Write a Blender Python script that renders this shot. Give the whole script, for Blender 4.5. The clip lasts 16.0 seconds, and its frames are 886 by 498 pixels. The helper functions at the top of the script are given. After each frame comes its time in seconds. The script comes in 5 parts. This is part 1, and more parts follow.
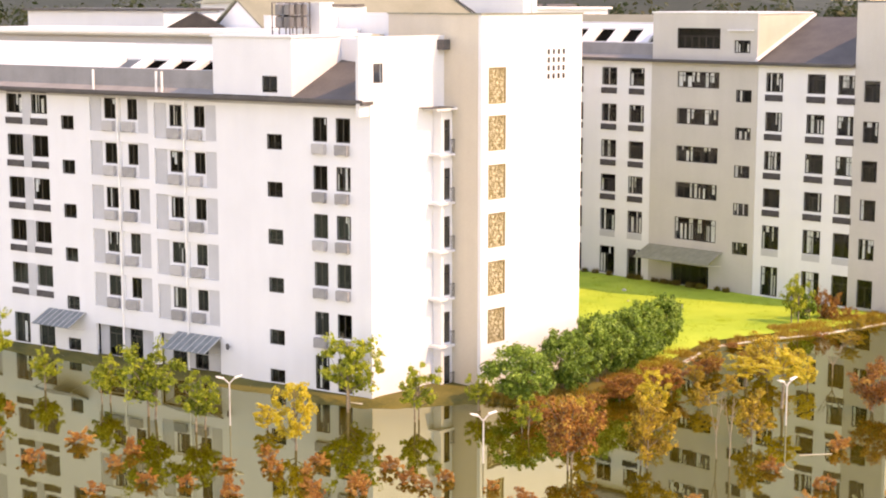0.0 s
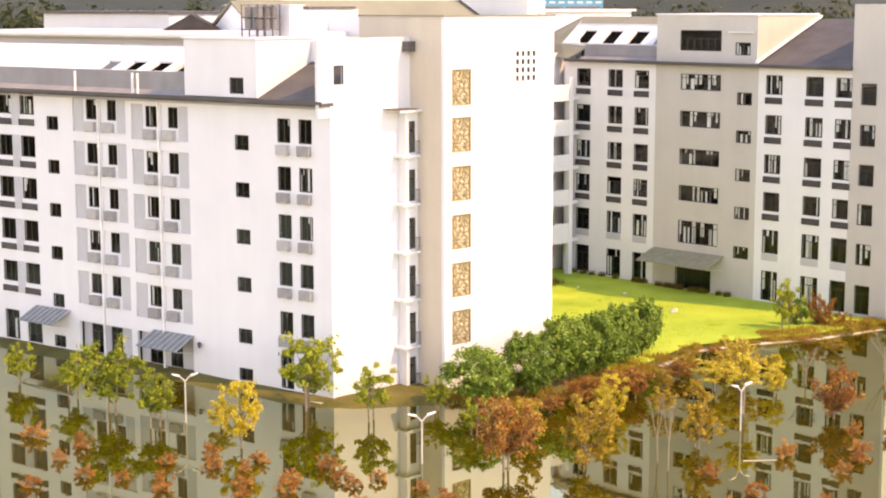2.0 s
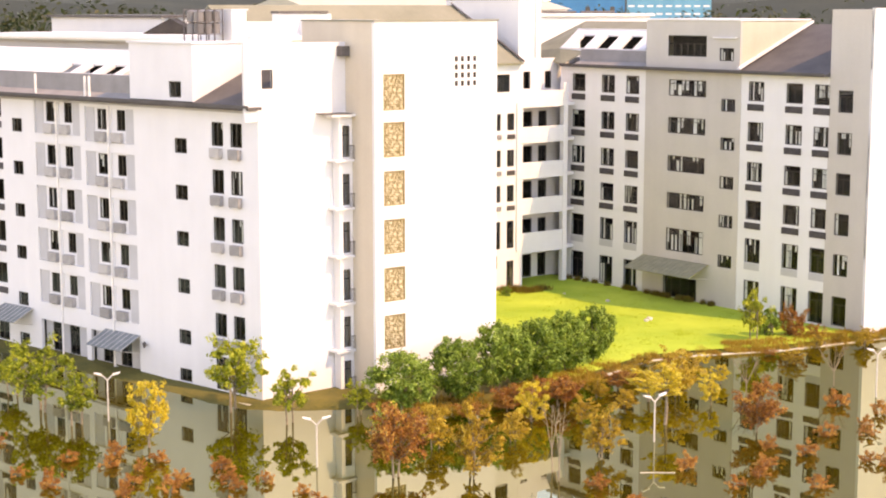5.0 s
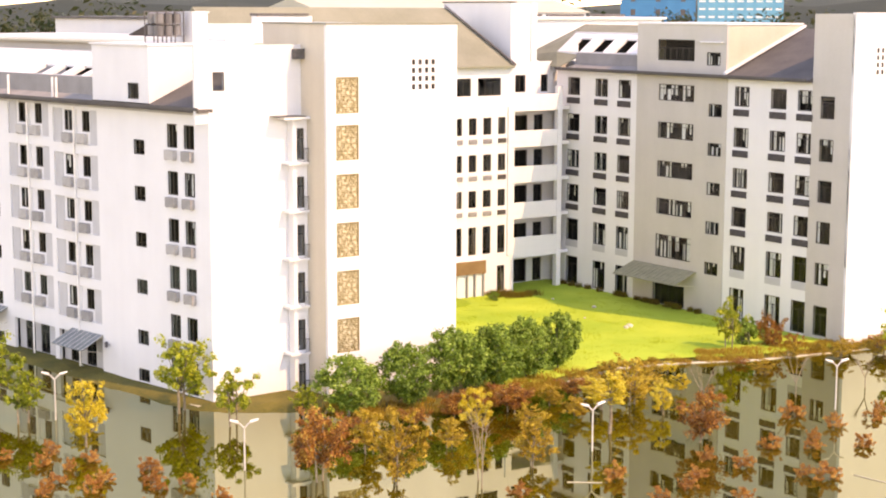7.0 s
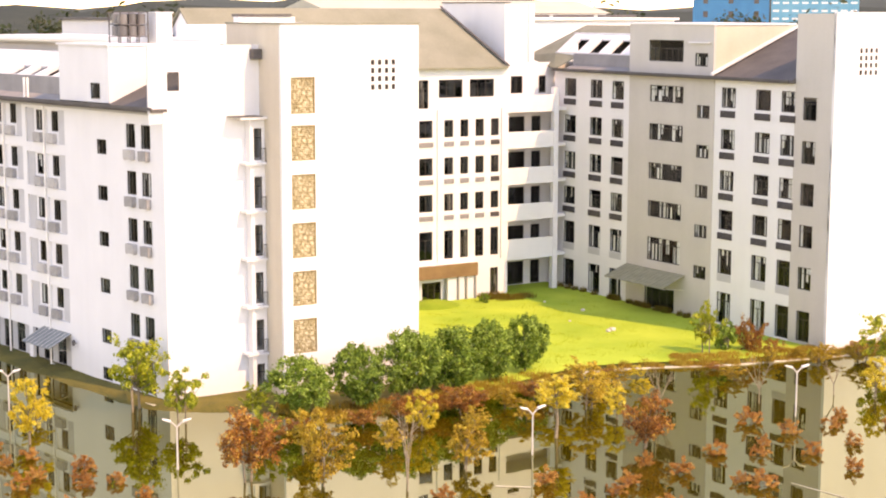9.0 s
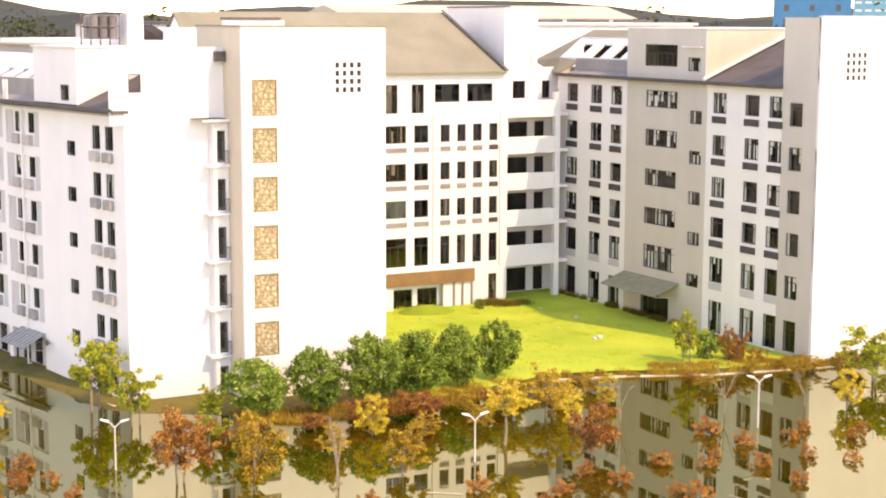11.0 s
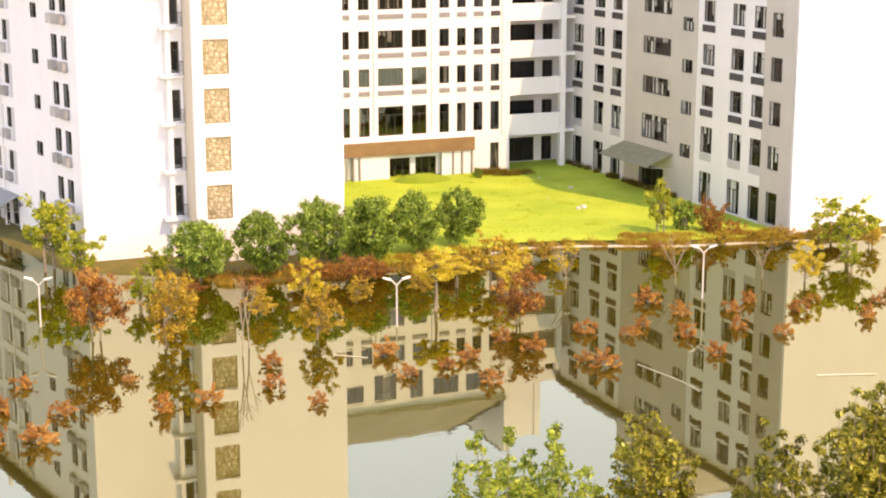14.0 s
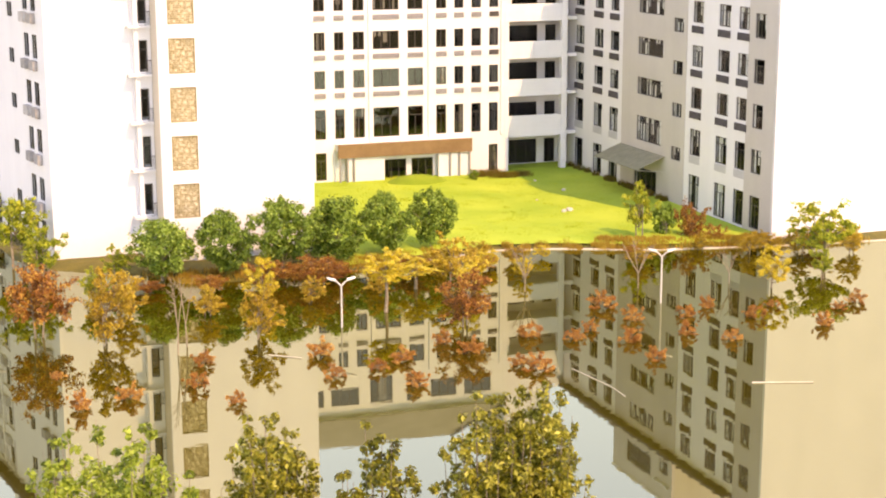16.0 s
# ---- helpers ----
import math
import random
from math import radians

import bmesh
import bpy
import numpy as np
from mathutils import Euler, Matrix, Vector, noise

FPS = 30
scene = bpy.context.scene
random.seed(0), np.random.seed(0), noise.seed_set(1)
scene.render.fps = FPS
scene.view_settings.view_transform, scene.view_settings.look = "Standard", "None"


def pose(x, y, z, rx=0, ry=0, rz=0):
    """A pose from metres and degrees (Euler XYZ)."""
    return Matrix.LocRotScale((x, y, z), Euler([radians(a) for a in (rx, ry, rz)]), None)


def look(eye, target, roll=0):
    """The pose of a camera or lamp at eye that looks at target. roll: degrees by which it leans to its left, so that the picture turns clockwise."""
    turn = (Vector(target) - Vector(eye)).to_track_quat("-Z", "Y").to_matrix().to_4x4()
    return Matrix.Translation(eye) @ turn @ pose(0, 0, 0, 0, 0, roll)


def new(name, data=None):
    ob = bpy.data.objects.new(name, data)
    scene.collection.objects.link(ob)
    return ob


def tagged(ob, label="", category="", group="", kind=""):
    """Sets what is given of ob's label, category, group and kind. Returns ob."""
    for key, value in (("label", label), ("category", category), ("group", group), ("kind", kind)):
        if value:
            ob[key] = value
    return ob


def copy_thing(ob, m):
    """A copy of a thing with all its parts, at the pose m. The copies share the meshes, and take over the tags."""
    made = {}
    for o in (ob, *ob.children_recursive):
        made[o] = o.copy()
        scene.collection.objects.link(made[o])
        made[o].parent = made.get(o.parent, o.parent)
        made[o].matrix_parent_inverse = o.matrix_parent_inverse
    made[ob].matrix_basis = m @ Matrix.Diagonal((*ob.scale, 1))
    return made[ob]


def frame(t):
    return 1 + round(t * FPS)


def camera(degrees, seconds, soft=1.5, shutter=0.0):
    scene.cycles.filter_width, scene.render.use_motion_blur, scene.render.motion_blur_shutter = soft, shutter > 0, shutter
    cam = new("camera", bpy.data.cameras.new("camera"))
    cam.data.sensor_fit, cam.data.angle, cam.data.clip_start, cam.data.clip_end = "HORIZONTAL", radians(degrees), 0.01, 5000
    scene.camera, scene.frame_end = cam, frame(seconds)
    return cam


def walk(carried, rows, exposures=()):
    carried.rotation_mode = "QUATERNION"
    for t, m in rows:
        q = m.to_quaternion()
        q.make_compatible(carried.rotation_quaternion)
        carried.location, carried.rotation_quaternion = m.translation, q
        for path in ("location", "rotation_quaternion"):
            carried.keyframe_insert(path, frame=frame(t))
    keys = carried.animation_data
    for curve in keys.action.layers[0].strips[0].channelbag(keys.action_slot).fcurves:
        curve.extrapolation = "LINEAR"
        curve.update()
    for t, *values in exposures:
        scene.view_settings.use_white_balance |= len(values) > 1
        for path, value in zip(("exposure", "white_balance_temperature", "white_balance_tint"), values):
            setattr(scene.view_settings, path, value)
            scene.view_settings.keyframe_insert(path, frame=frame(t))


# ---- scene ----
cam = camera(30.6, 16.0, soft=2.0)
PATH = [
    (0, (-81.171, -74.626, 27.249), (-79.737, -73.265, 26.946), -0.0),
    (0.5, (-79.502, -76.636, 27.113), (-78.093, -75.249, 26.812), -0.2),
    (1, (-77.764, -78.39, 27.136), (-76.377, -76.982, 26.834), -0.1),
    (1.5, (-75.984, -80.086, 27.148), (-74.619, -78.655, 26.846), -0.1),
    (2, (-74.481, -81.711, 27.163), (-73.138, -80.26, 26.864), -0.1),
    (2.5, (-72.756, -83.271, 27.353), (-71.435, -81.801, 27.05), 0.0),
    (3, (-71.011, -84.878, 27.33), (-69.711, -83.388, 27.029), 0.0),
    (3.5, (-69.092, -86.489, 27.249), (-67.813, -84.981, 26.95), 0.0),
    (4, (-67.372, -87.906, 27.206), (-66.112, -86.381, 26.909), 0.0),
    (6.5, (-57.546, -94.965, 27.383), (-56.398, -93.354, 27.089), 0.1),
    (7, (-55.617, -96.007, 27.372), (-54.489, -94.382, 27.079), 0.2),
    (7.5, (-53.509, -97.22, 27.349), (-52.404, -95.579, 27.056), 0.2),
    (8, (-51.43, -98.483, 27.319), (-50.351, -96.825, 27.026), 0.1),
    (8.5, (-49.423, -99.614, 27.274), (-48.366, -97.941, 26.981), 0.1),
    (9, (-47.381, -100.606, 27.196), (-46.347, -98.919, 26.906), 0.1),
    (11.5, (-36.778, -105.535, 26.762), (-35.875, -103.774, 26.472), 0.0),
    (12, (-34.85, -106.484, 26.59), (-33.977, -104.721, 26.229), 0.0),
    (12.5, (-32.712, -107.376, 26.122), (-31.873, -105.613, 25.687), -0.0),
    (13, (-30.54, -108.044, 26.015), (-29.726, -106.27, 25.582), -0.0),
    (13.5, (-28.446, -108.768, 26.02), (-27.657, -106.982, 25.588), -0.1),
    (14, (-26.282, -109.366, 25.806), (-25.521, -107.567, 25.377), -0.0),
    (14.5, (-24.23, -110.019, 25.729), (-23.494, -108.209, 25.301), -0.1),
    (15, (-22.02, -110.761, 25.672), (-21.312, -108.94, 25.246), -0.1),
    (15.5, (-19.799, -111.247, 25.48), (-19.119, -109.415, 25.055), -0.2),
    (16, (-17.768, -111.826, 25.491), (-17.112, -109.985, 25.066), -0.1),
]
walk(cam, [(t, look(eye, target, roll)) for t, eye, target, roll in PATH],
     exposures=((0, 2.21, 12000, 36), (12, 2.21, 12000, 36), (13, 2.24, 12200, 36), (16, 2.24, 12200, 36)))


# ---- light ----
SUN_EL, SUN_AZ = 46.0, 161.5      # height; compass bearing, clockwise from +y
world = bpy.data.worlds.new("sky")
scene.world = world
world.use_nodes = True
wn = world.node_tree
sky = wn.nodes.new("ShaderNodeTexSky")
sky.sky_type = "NISHITA"
sky.sun_disc = False
sky.sun_elevation = radians(SUN_EL)
sky.sun_rotation = radians(SUN_AZ)
sky.air_density, sky.dust_density, sky.ozone_density = 1.0, 0.0, 3.0
wn.links.new(sky.outputs[0], wn.nodes["Background"].inputs[0])
wn.nodes["Background"].inputs[1].default_value = 0.15
sun = new("sun", bpy.data.lights.new("sun", "SUN"))
sun.data.energy, sun.data.angle, sun.data.color = 0.95, radians(0.8), (1.0, 0.85, 0.62)
sd = Vector((math.sin(radians(SUN_AZ)) * math.cos(radians(SUN_EL)), math.cos(radians(SUN_AZ)) * math.cos(radians(SUN_EL)), math.sin(radians(SUN_EL))))
sun.matrix_world = look(sd * 200, (0, 0, 0))


# ---- materials ----
def surface(name, c1, c2, rough=0.8, scale=1.2, fine=18.0, bump=0.15, metal=0.0, spec=0.4, streak=0.0, rand=0.0):
    """A procedural surface: two colours mixed by broad and fine noise, grain relief, and optional drip streaks."""
    m = bpy.data.materials.new(name)
    m.use_nodes = True
    nt = m.node_tree
    N, L = nt.nodes, nt.links
    b = N["Principled BSDF"]
    tc = N.new("ShaderNodeTexCoord")
    n1 = N.new("ShaderNodeTexNoise")
    n1.inputs["Scale"].default_value, n1.inputs["Detail"].default_value = scale, 5
    n2 = N.new("ShaderNodeTexNoise")
    n2.inputs["Scale"].default_value, n2.inputs["Detail"].default_value = fine, 3
    L.new(tc.outputs["Object"], n1.inputs["Vector"])
    L.new(tc.outputs["Object"], n2.inputs["Vector"])
    mx = N.new("ShaderNodeMix")
    mx.inputs[0].default_value = 0.35
    L.new(n1.outputs["Fac"], mx.inputs[2])
    L.new(n2.outputs["Fac"], mx.inputs[3])
    fac = mx.outputs[0]
    if streak:
        mp = N.new("ShaderNodeMapping")
        mp.inputs["Scale"].default_value = (0.8, 0.8, 0.10)
        n3 = N.new("ShaderNodeTexNoise")
        n3.inputs["Scale"].default_value, n3.inputs["Detail"].default_value = 1.0, 4
        L.new(tc.outputs["Object"], mp.inputs["Vector"])
        L.new(mp.outputs["Vector"], n3.inputs["Vector"])
        mx2 = N.new("ShaderNodeMix")
        mx2.inputs[0].default_value = streak
        L.new(fac, mx2.inputs[2])
        L.new(n3.outputs["Fac"], mx2.inputs[3])
        fac = mx2.outputs[0]
    if rand:
        oi = N.new("ShaderNodeObjectInfo")
        mx3 = N.new("ShaderNodeMix")
        mx3.inputs[0].default_value = rand
        L.new(fac, mx3.inputs[2])
        L.new(oi.outputs["Random"], mx3.inputs[3])
        fac = mx3.outputs[0]
    ramp = N.new("ShaderNodeValToRGB")
    ramp.color_ramp.elements[0].position, ramp.color_ramp.elements[1].position = 0.32, 0.68
    ramp.color_ramp.elements[0].color, ramp.color_ramp.elements[1].color = (*c1, 1), (*c2, 1)
    L.new(fac, ramp.inputs["Fac"])
    L.new(ramp.outputs["Color"], b.inputs["Base Color"])
    b.inputs["Roughness"].default_value = rough
    b.inputs["Metallic"].default_value = metal
    b.inputs["Specular IOR Level"].default_value = spec
    if bump:
        bp = N.new("ShaderNodeBump")
        bp.inputs["Strength"].default_value, bp.inputs["Distance"].default_value = bump, 0.02
        L.new(n2.outputs["Fac"], bp.inputs["Height"])
        L.new(bp.outputs["Normal"], b.inputs["Normal"])
    return m


def glass(name, tint, base=0.022, edge=0.14):
    m = bpy.data.materials.new(name)
    m.use_nodes = True
    N, L = m.node_tree.nodes, m.node_tree.links
    N.remove(N["Principled BSDF"])
    tr, gl, lw, mx = N.new("ShaderNodeBsdfTransparent"), N.new("ShaderNodeBsdfGlossy"), N.new("ShaderNodeLayerWeight"), N.new("ShaderNodeMixShader")
    pw, ad = N.new("ShaderNodeMath"), N.new("ShaderNodeMath")
    pw.operation, pw.inputs[1].default_value = "POWER", 4.0
    ad.operation, ad.inputs[1].default_value, ad.inputs[2].default_value = "MULTIPLY_ADD", edge, base
    lw.inputs[0].default_value = 0.5
    tr.inputs[0].default_value = (*tint, 1)
    gl.inputs["Roughness"].default_value = 0.03
    L.new(lw.outputs["Facing"], pw.inputs[0])
    L.new(pw.outputs[0], ad.inputs[0])
    L.new(ad.outputs[0], mx.inputs[0])
    L.new(tr.outputs[0], mx.inputs[1])
    L.new(gl.outputs[0], mx.inputs[2])
    L.new(mx.outputs[0], N["Material Output"].inputs["Surface"])
    return m


def leafage(name, cols, gloss=0.45, patch=0.9):
    """Leaves: each small leaf takes its own tone, and parts of a crown have turned further than others; light shines partly through."""
    m = bpy.data.materials.new(name)
    m.use_nodes = True
    N, L = m.node_tree.nodes, m.node_tree.links
    b = N["Principled BSDF"]
    ge, ramp = N.new("ShaderNodeNewGeometry"), N.new("ShaderNodeValToRGB")
    tc, pn, oi = N.new("ShaderNodeTexCoord"), N.new("ShaderNodeTexNoise"), N.new("ShaderNodeObjectInfo")
    pn.inputs["Scale"].default_value, pn.inputs["Detail"].default_value = patch, 2
    L.new(tc.outputs["Object"], pn.inputs["Vector"])
    spread, m1, m2 = N.new("ShaderNodeMapRange"), N.new("ShaderNodeMix"), N.new("ShaderNodeMix")
    spread.inputs["From Min"].default_value, spread.inputs["From Max"].default_value = 0.28, 0.72
    L.new(pn.outputs["Fac"], spread.inputs["Value"])
    m1.inputs[0].default_value, m2.inputs[0].default_value = 0.42, 0.16
    L.new(ge.outputs["Random Per Island"], m1.inputs[2])
    L.new(spread.outputs["Result"], m1.inputs[3])
    L.new(m1.outputs[0], m2.inputs[2])
    L.new(oi.outputs["Random"], m2.inputs[3])
    e = ramp.color_ramp.elements
    while len(e) < len(cols):
        e.new(0.5)
    for i, c in enumerate(cols):
        e[i].position, e[i].color = 0.08 + 0.84 * i / (len(cols) - 1), (*c, 1)
    L.new(m2.outputs[0], ramp.inputs["Fac"])
    L.new(ramp.outputs["Color"], b.inputs["Base Color"])
    b.inputs["Roughness"].default_value = gloss
    b.inputs["Specular IOR Level"].default_value = 0.3
    tl, mx = N.new("ShaderNodeBsdfTranslucent"), N.new("ShaderNodeMixShader")
    L.new(ramp.outputs["Color"], tl.inputs["Color"])
    mx.inputs[0].default_value = 0.34
    L.new(b.outputs[0], mx.inputs[1])
    L.new(tl.outputs[0], mx.inputs[2])
    L.new(mx.outputs[0], N["Material Output"].inputs["Surface"])
    return m


def water_surface(name):
    """Murky brown water with a strong, slightly golden mirror and faint ripples."""
    m = bpy.data.materials.new(name)
    m.use_nodes = True
    N, L = m.node_tree.nodes, m.node_tree.links
    N.remove(N["Principled BSDF"])
    df, gl, fr, mx = N.new("ShaderNodeBsdfDiffuse"), N.new("ShaderNodeBsdfGlossy"), N.new("ShaderNodeFresnel"), N.new("ShaderNodeMixShader")
    tc, mp = N.new("ShaderNodeTexCoord"), N.new("ShaderNodeMapping")
    mp.inputs["Scale"].default_value = (0.5, 1.3, 1)
    n1, n2, bp, ramp = N.new("ShaderNodeTexNoise"), N.new("ShaderNodeTexNoise"), N.new("ShaderNodeBump"), N.new("ShaderNodeValToRGB")
    n1.inputs["Scale"].default_value, n1.inputs["Detail"].default_value = 0.9, 3
    n2.inputs["Scale"].default_value, n2.inputs["Detail"].default_value = 0.06, 4
    ramp.color_ramp.elements[0].color, ramp.color_ramp.elements[1].color = (0.034, 0.026, 0.001, 1), (0.060, 0.045, 0.002, 1)
    bp.inputs["Strength"].default_value, bp.inputs["Distance"].default_value = 0.05, 0.03
    gl.inputs["Color"].default_value = (0.90, 0.955, 0.71, 1)
    gl.inputs["Roughness"].default_value = 0.012
    fr.inputs["IOR"].default_value = 4.2
    L.new(tc.outputs["Object"], mp.inputs["Vector"])
    L.new(mp.outputs["Vector"], n1.inputs["Vector"])
    L.new(tc.outputs["Object"], n2.inputs["Vector"])
    L.new(n2.outputs["Fac"], ramp.inputs["Fac"])
    L.new(ramp.outputs["Color"], df.inputs["Color"])
    L.new(n1.outputs["Fac"], bp.inputs["Height"])
    L.new(bp.outputs["Normal"], gl.inputs["Normal"])
    L.new(fr.outputs[0], mx.inputs[0])
    L.new(df.outputs[0], mx.inputs[1])
    L.new(gl.outputs[0], mx.inputs[2])
    L.new(mx.outputs[0], N["Material Output"].inputs["Surface"])
    return m


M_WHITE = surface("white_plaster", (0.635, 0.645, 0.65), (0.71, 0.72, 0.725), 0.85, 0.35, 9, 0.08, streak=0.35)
M_PANEL = surface("grey_panel", (0.40, 0.41, 0.42), (0.49, 0.50, 0.51), 0.8, 0.5, 9, 0.08)
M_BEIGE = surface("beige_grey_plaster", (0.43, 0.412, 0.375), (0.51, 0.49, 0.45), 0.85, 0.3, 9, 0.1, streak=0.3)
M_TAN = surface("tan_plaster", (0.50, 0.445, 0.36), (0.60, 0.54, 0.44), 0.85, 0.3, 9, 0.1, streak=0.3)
M_SIDE = surface("khaki_cream_plaster", (0.42, 0.40, 0.31), (0.52, 0.50, 0.40), 0.85, 0.3, 9, 0.1, streak=0.3)
M_SKIRT = surface("grey_roof_fascia", (0.20, 0.195, 0.19), (0.30, 0.29, 0.28), 0.8, 0.6, 9, 0.2, streak=0.3)
M_ROOF = surface("dark_roof_shingle", (0.065, 0.06, 0.06), (0.115, 0.106, 0.10), 0.8, 0.5, 7, 0.4)
M_TERRACE = surface("flat_roof_screed", (0.185, 0.187, 0.135), (0.245, 0.245, 0.185), 0.9, 0.4, 6, 0.2)
M_FRAME = surface("dark_window_frame", (0.03, 0.027, 0.025), (0.06, 0.055, 0.05), 0.5, 4, 30, 0.0)
M_GLASS = glass("window_glass", (0.88, 0.90, 0.90))
M_TINTED = glass("grey_reflective_glass", (0.55, 0.57, 0.58), 0.075, 0.2)
M_CURTAIN = surface("pale_curtain", (0.74, 0.73, 0.69), (0.90, 0.89, 0.86), 0.9, 1.5, 12, 0.2, rand=0.4)
M_LOUVER = surface("dark_louvre", (0.06, 0.055, 0.055), (0.12, 0.11, 0.105), 0.6, 3, 20, 0.1)
M_LOUVER_PALE = surface("pale_louvre", (0.25, 0.25, 0.25), (0.34, 0.335, 0.33), 0.6, 3, 20, 0.1)
M_AC = surface("weathered_unit_casing", (0.26, 0.255, 0.25), (0.44, 0.43, 0.42), 0.55, 2.0, 14, 0.05, rand=0.4)
M_DARK = surface("dark_recess", (0.02, 0.02, 0.02), (0.05, 0.045, 0.04), 0.9, 1, 8, 0)
# Near-black tone stands in for the darkness of unlit interiors.
M_SHADE = surface("interior_shade", (0.018, 0.017, 0.016), (0.035, 0.032, 0.03), 0.9, 0.6, 8, 0)
M_GOLD = surface("gilded_lattice", (0.22, 0.17, 0.075), (0.36, 0.29, 0.15), 0.55, 5, 14, 0.1, metal=0.0)
M_CREAM = surface("pale_lattice_backing", (0.40, 0.34, 0.21), (0.62, 0.56, 0.41), 0.7, 4, 20, 0.1)
M_BROWN = surface("terracotta_fascia", (0.18, 0.105, 0.048), (0.25, 0.155, 0.075), 0.7, 1.0, 14, 0.15)
M_STEEL = surface("pale_painted_steel", (0.40, 0.39, 0.36), (0.54, 0.53, 0.50), 0.45, 4, 20, 0.0)
M_AWNING = surface("grey_green_awning_sheet", (0.20, 0.20, 0.13), (0.30, 0.29, 0.20), 0.6, 1.5, 12, 0.1)
M_BLUEAWN = surface("blue_grey_awning_sheet", (0.12, 0.145, 0.15), (0.22, 0.25, 0.25), 0.4, 1.5, 12, 0.1)
M_TANKGREY = surface("dull_grey_tank_metal", (0.10, 0.10, 0.10), (0.17, 0.168, 0.165), 0.45, 2, 16, 0.1, rand=0.4)
M_TANK = surface("white_tank_metal", (0.70, 0.69, 0.66), (0.84, 0.83, 0.80), 0.35, 2, 16, 0)
M_BARK = surface("grey_brown_bark", (0.13, 0.10, 0.07), (0.30, 0.25, 0.18), 0.95, 3, 18, 0.5)
M_PALEBARK = surface("pale_bark", (0.16, 0.13, 0.09), (0.30, 0.25, 0.18), 0.95, 3, 18, 0.4)
M_GROUND = surface("dry_bank_grass", (0.055, 0.06, 0.010), (0.18, 0.14, 0.028), 0.95, 0.35, 5, 0.6)
M_LAWN = surface("mown_lawn", (0.20, 0.345, 0.024), (0.44, 0.545, 0.062), 0.95, 0.14, 9, 0.6)
M_MOUND = surface("darker_mound_grass", (0.11, 0.21, 0.012), (0.24, 0.33, 0.03), 0.95, 0.5, 9, 0.7)
M_WATER = water_surface("pond_water")
M_STONE = surface("kerb_stone", (0.42, 0.39, 0.31), (0.60, 0.56, 0.46), 0.85, 1.2, 12, 0.3)
M_BLUE = surface("blue_cladding", (0.002, 0.15, 0.32), (0.004, 0.20, 0.40), 0.5, 0.2, 3, 0)
M_BLUE2 = surface("light_blue_cladding", (0.05, 0.28, 0.42), (0.09, 0.36, 0.50), 0.5, 0.2, 3, 0)
M_WOOD_FAR = leafage("far_wood_leaves", [(0.015, 0.028, 0.012), (0.035, 0.055, 0.018), (0.08, 0.075, 0.03)])
# Ramp ends add crown shade and sunlit highlights to the leaves' own tones.
L_GREEN = leafage("deep_green_leaves", [(0.0264, 0.058, 0.0084), (0.1026, 0.187, 0.0242), (0.2292, 0.362, 0.0543), (0.555, 0.6998, 0.181)])
L_OLIVE = leafage("yellow_green_leaves", [(0.056, 0.084, 0.0084), (0.168, 0.224, 0.0196), (0.35, 0.392, 0.0364), (0.644, 0.602, 0.084)])
L_LIME = leafage("light_green_leaves", [(0.044, 0.0715, 0.0066), (0.176, 0.253, 0.0275), (0.319, 0.407, 0.055), (0.594, 0.66, 0.154)])
L_POPLAR = leafage("olive_poplar_leaves", [(0.033, 0.033, 0.0044), (0.132, 0.132, 0.0132), (0.297, 0.286, 0.033), (0.66, 0.627, 0.143)])
L_YELLOW = leafage("bright_yellow_leaves", [(0.2885, 0.1923, 0.0165), (0.5385, 0.4039, 0.0343), (0.6924, 0.5578, 0.0687), (0.7568, 0.7116, 0.1923)])
L_GOLD = leafage("golden_brown_leaves", [(0.1142, 0.0634, 0.0106), (0.3171, 0.1967, 0.0231), (0.5581, 0.3805, 0.0425), (0.78, 0.6596, 0.1416)])
L_RUST = leafage("rust_brown_leaves", [(0.0694, 0.0247, 0.009), (0.2315, 0.0802, 0.0215), (0.4323, 0.1852, 0.0358), (0.78, 0.5557, 0.1252)])
L_RED = leafage("russet_red_leaves", [(0.1037, 0.0335, 0.0082), (0.3342, 0.1174, 0.0248), (0.5301, 0.2569, 0.0618), (0.78, 0.5363, 0.1646)])


# ---- building kit ----
def box(bm, x0, y0, z0, x1, y1, z1):
    v = [bm.verts.new((x, y, z)) for z in (z0, z1) for x, y in ((x0, y0), (x1, y0), (x1, y1), (x0, y1))]
    for f in ((3, 2, 1, 0), (4, 5, 6, 7), (0, 1, 5, 4), (1, 2, 6, 5), (2, 3, 7, 6), (3, 0, 4, 7)):
        bm.faces.new([v[i] for i in f])
    return v


def prism(bm, pts, n):
    """A solid between the outline pts (3D, in one plane) and the same outline moved by n."""
    a = [bm.verts.new(p) for p in pts]
    b = [bm.verts.new(Vector(p) + Vector(n)) for p in pts]
    bm.faces.new(a[::-1])
    bm.faces.new(b)
    for i in range(len(a)):
        j = (i + 1) % len(a)
        bm.faces.new((a[i], a[j], b[j], b[i]))


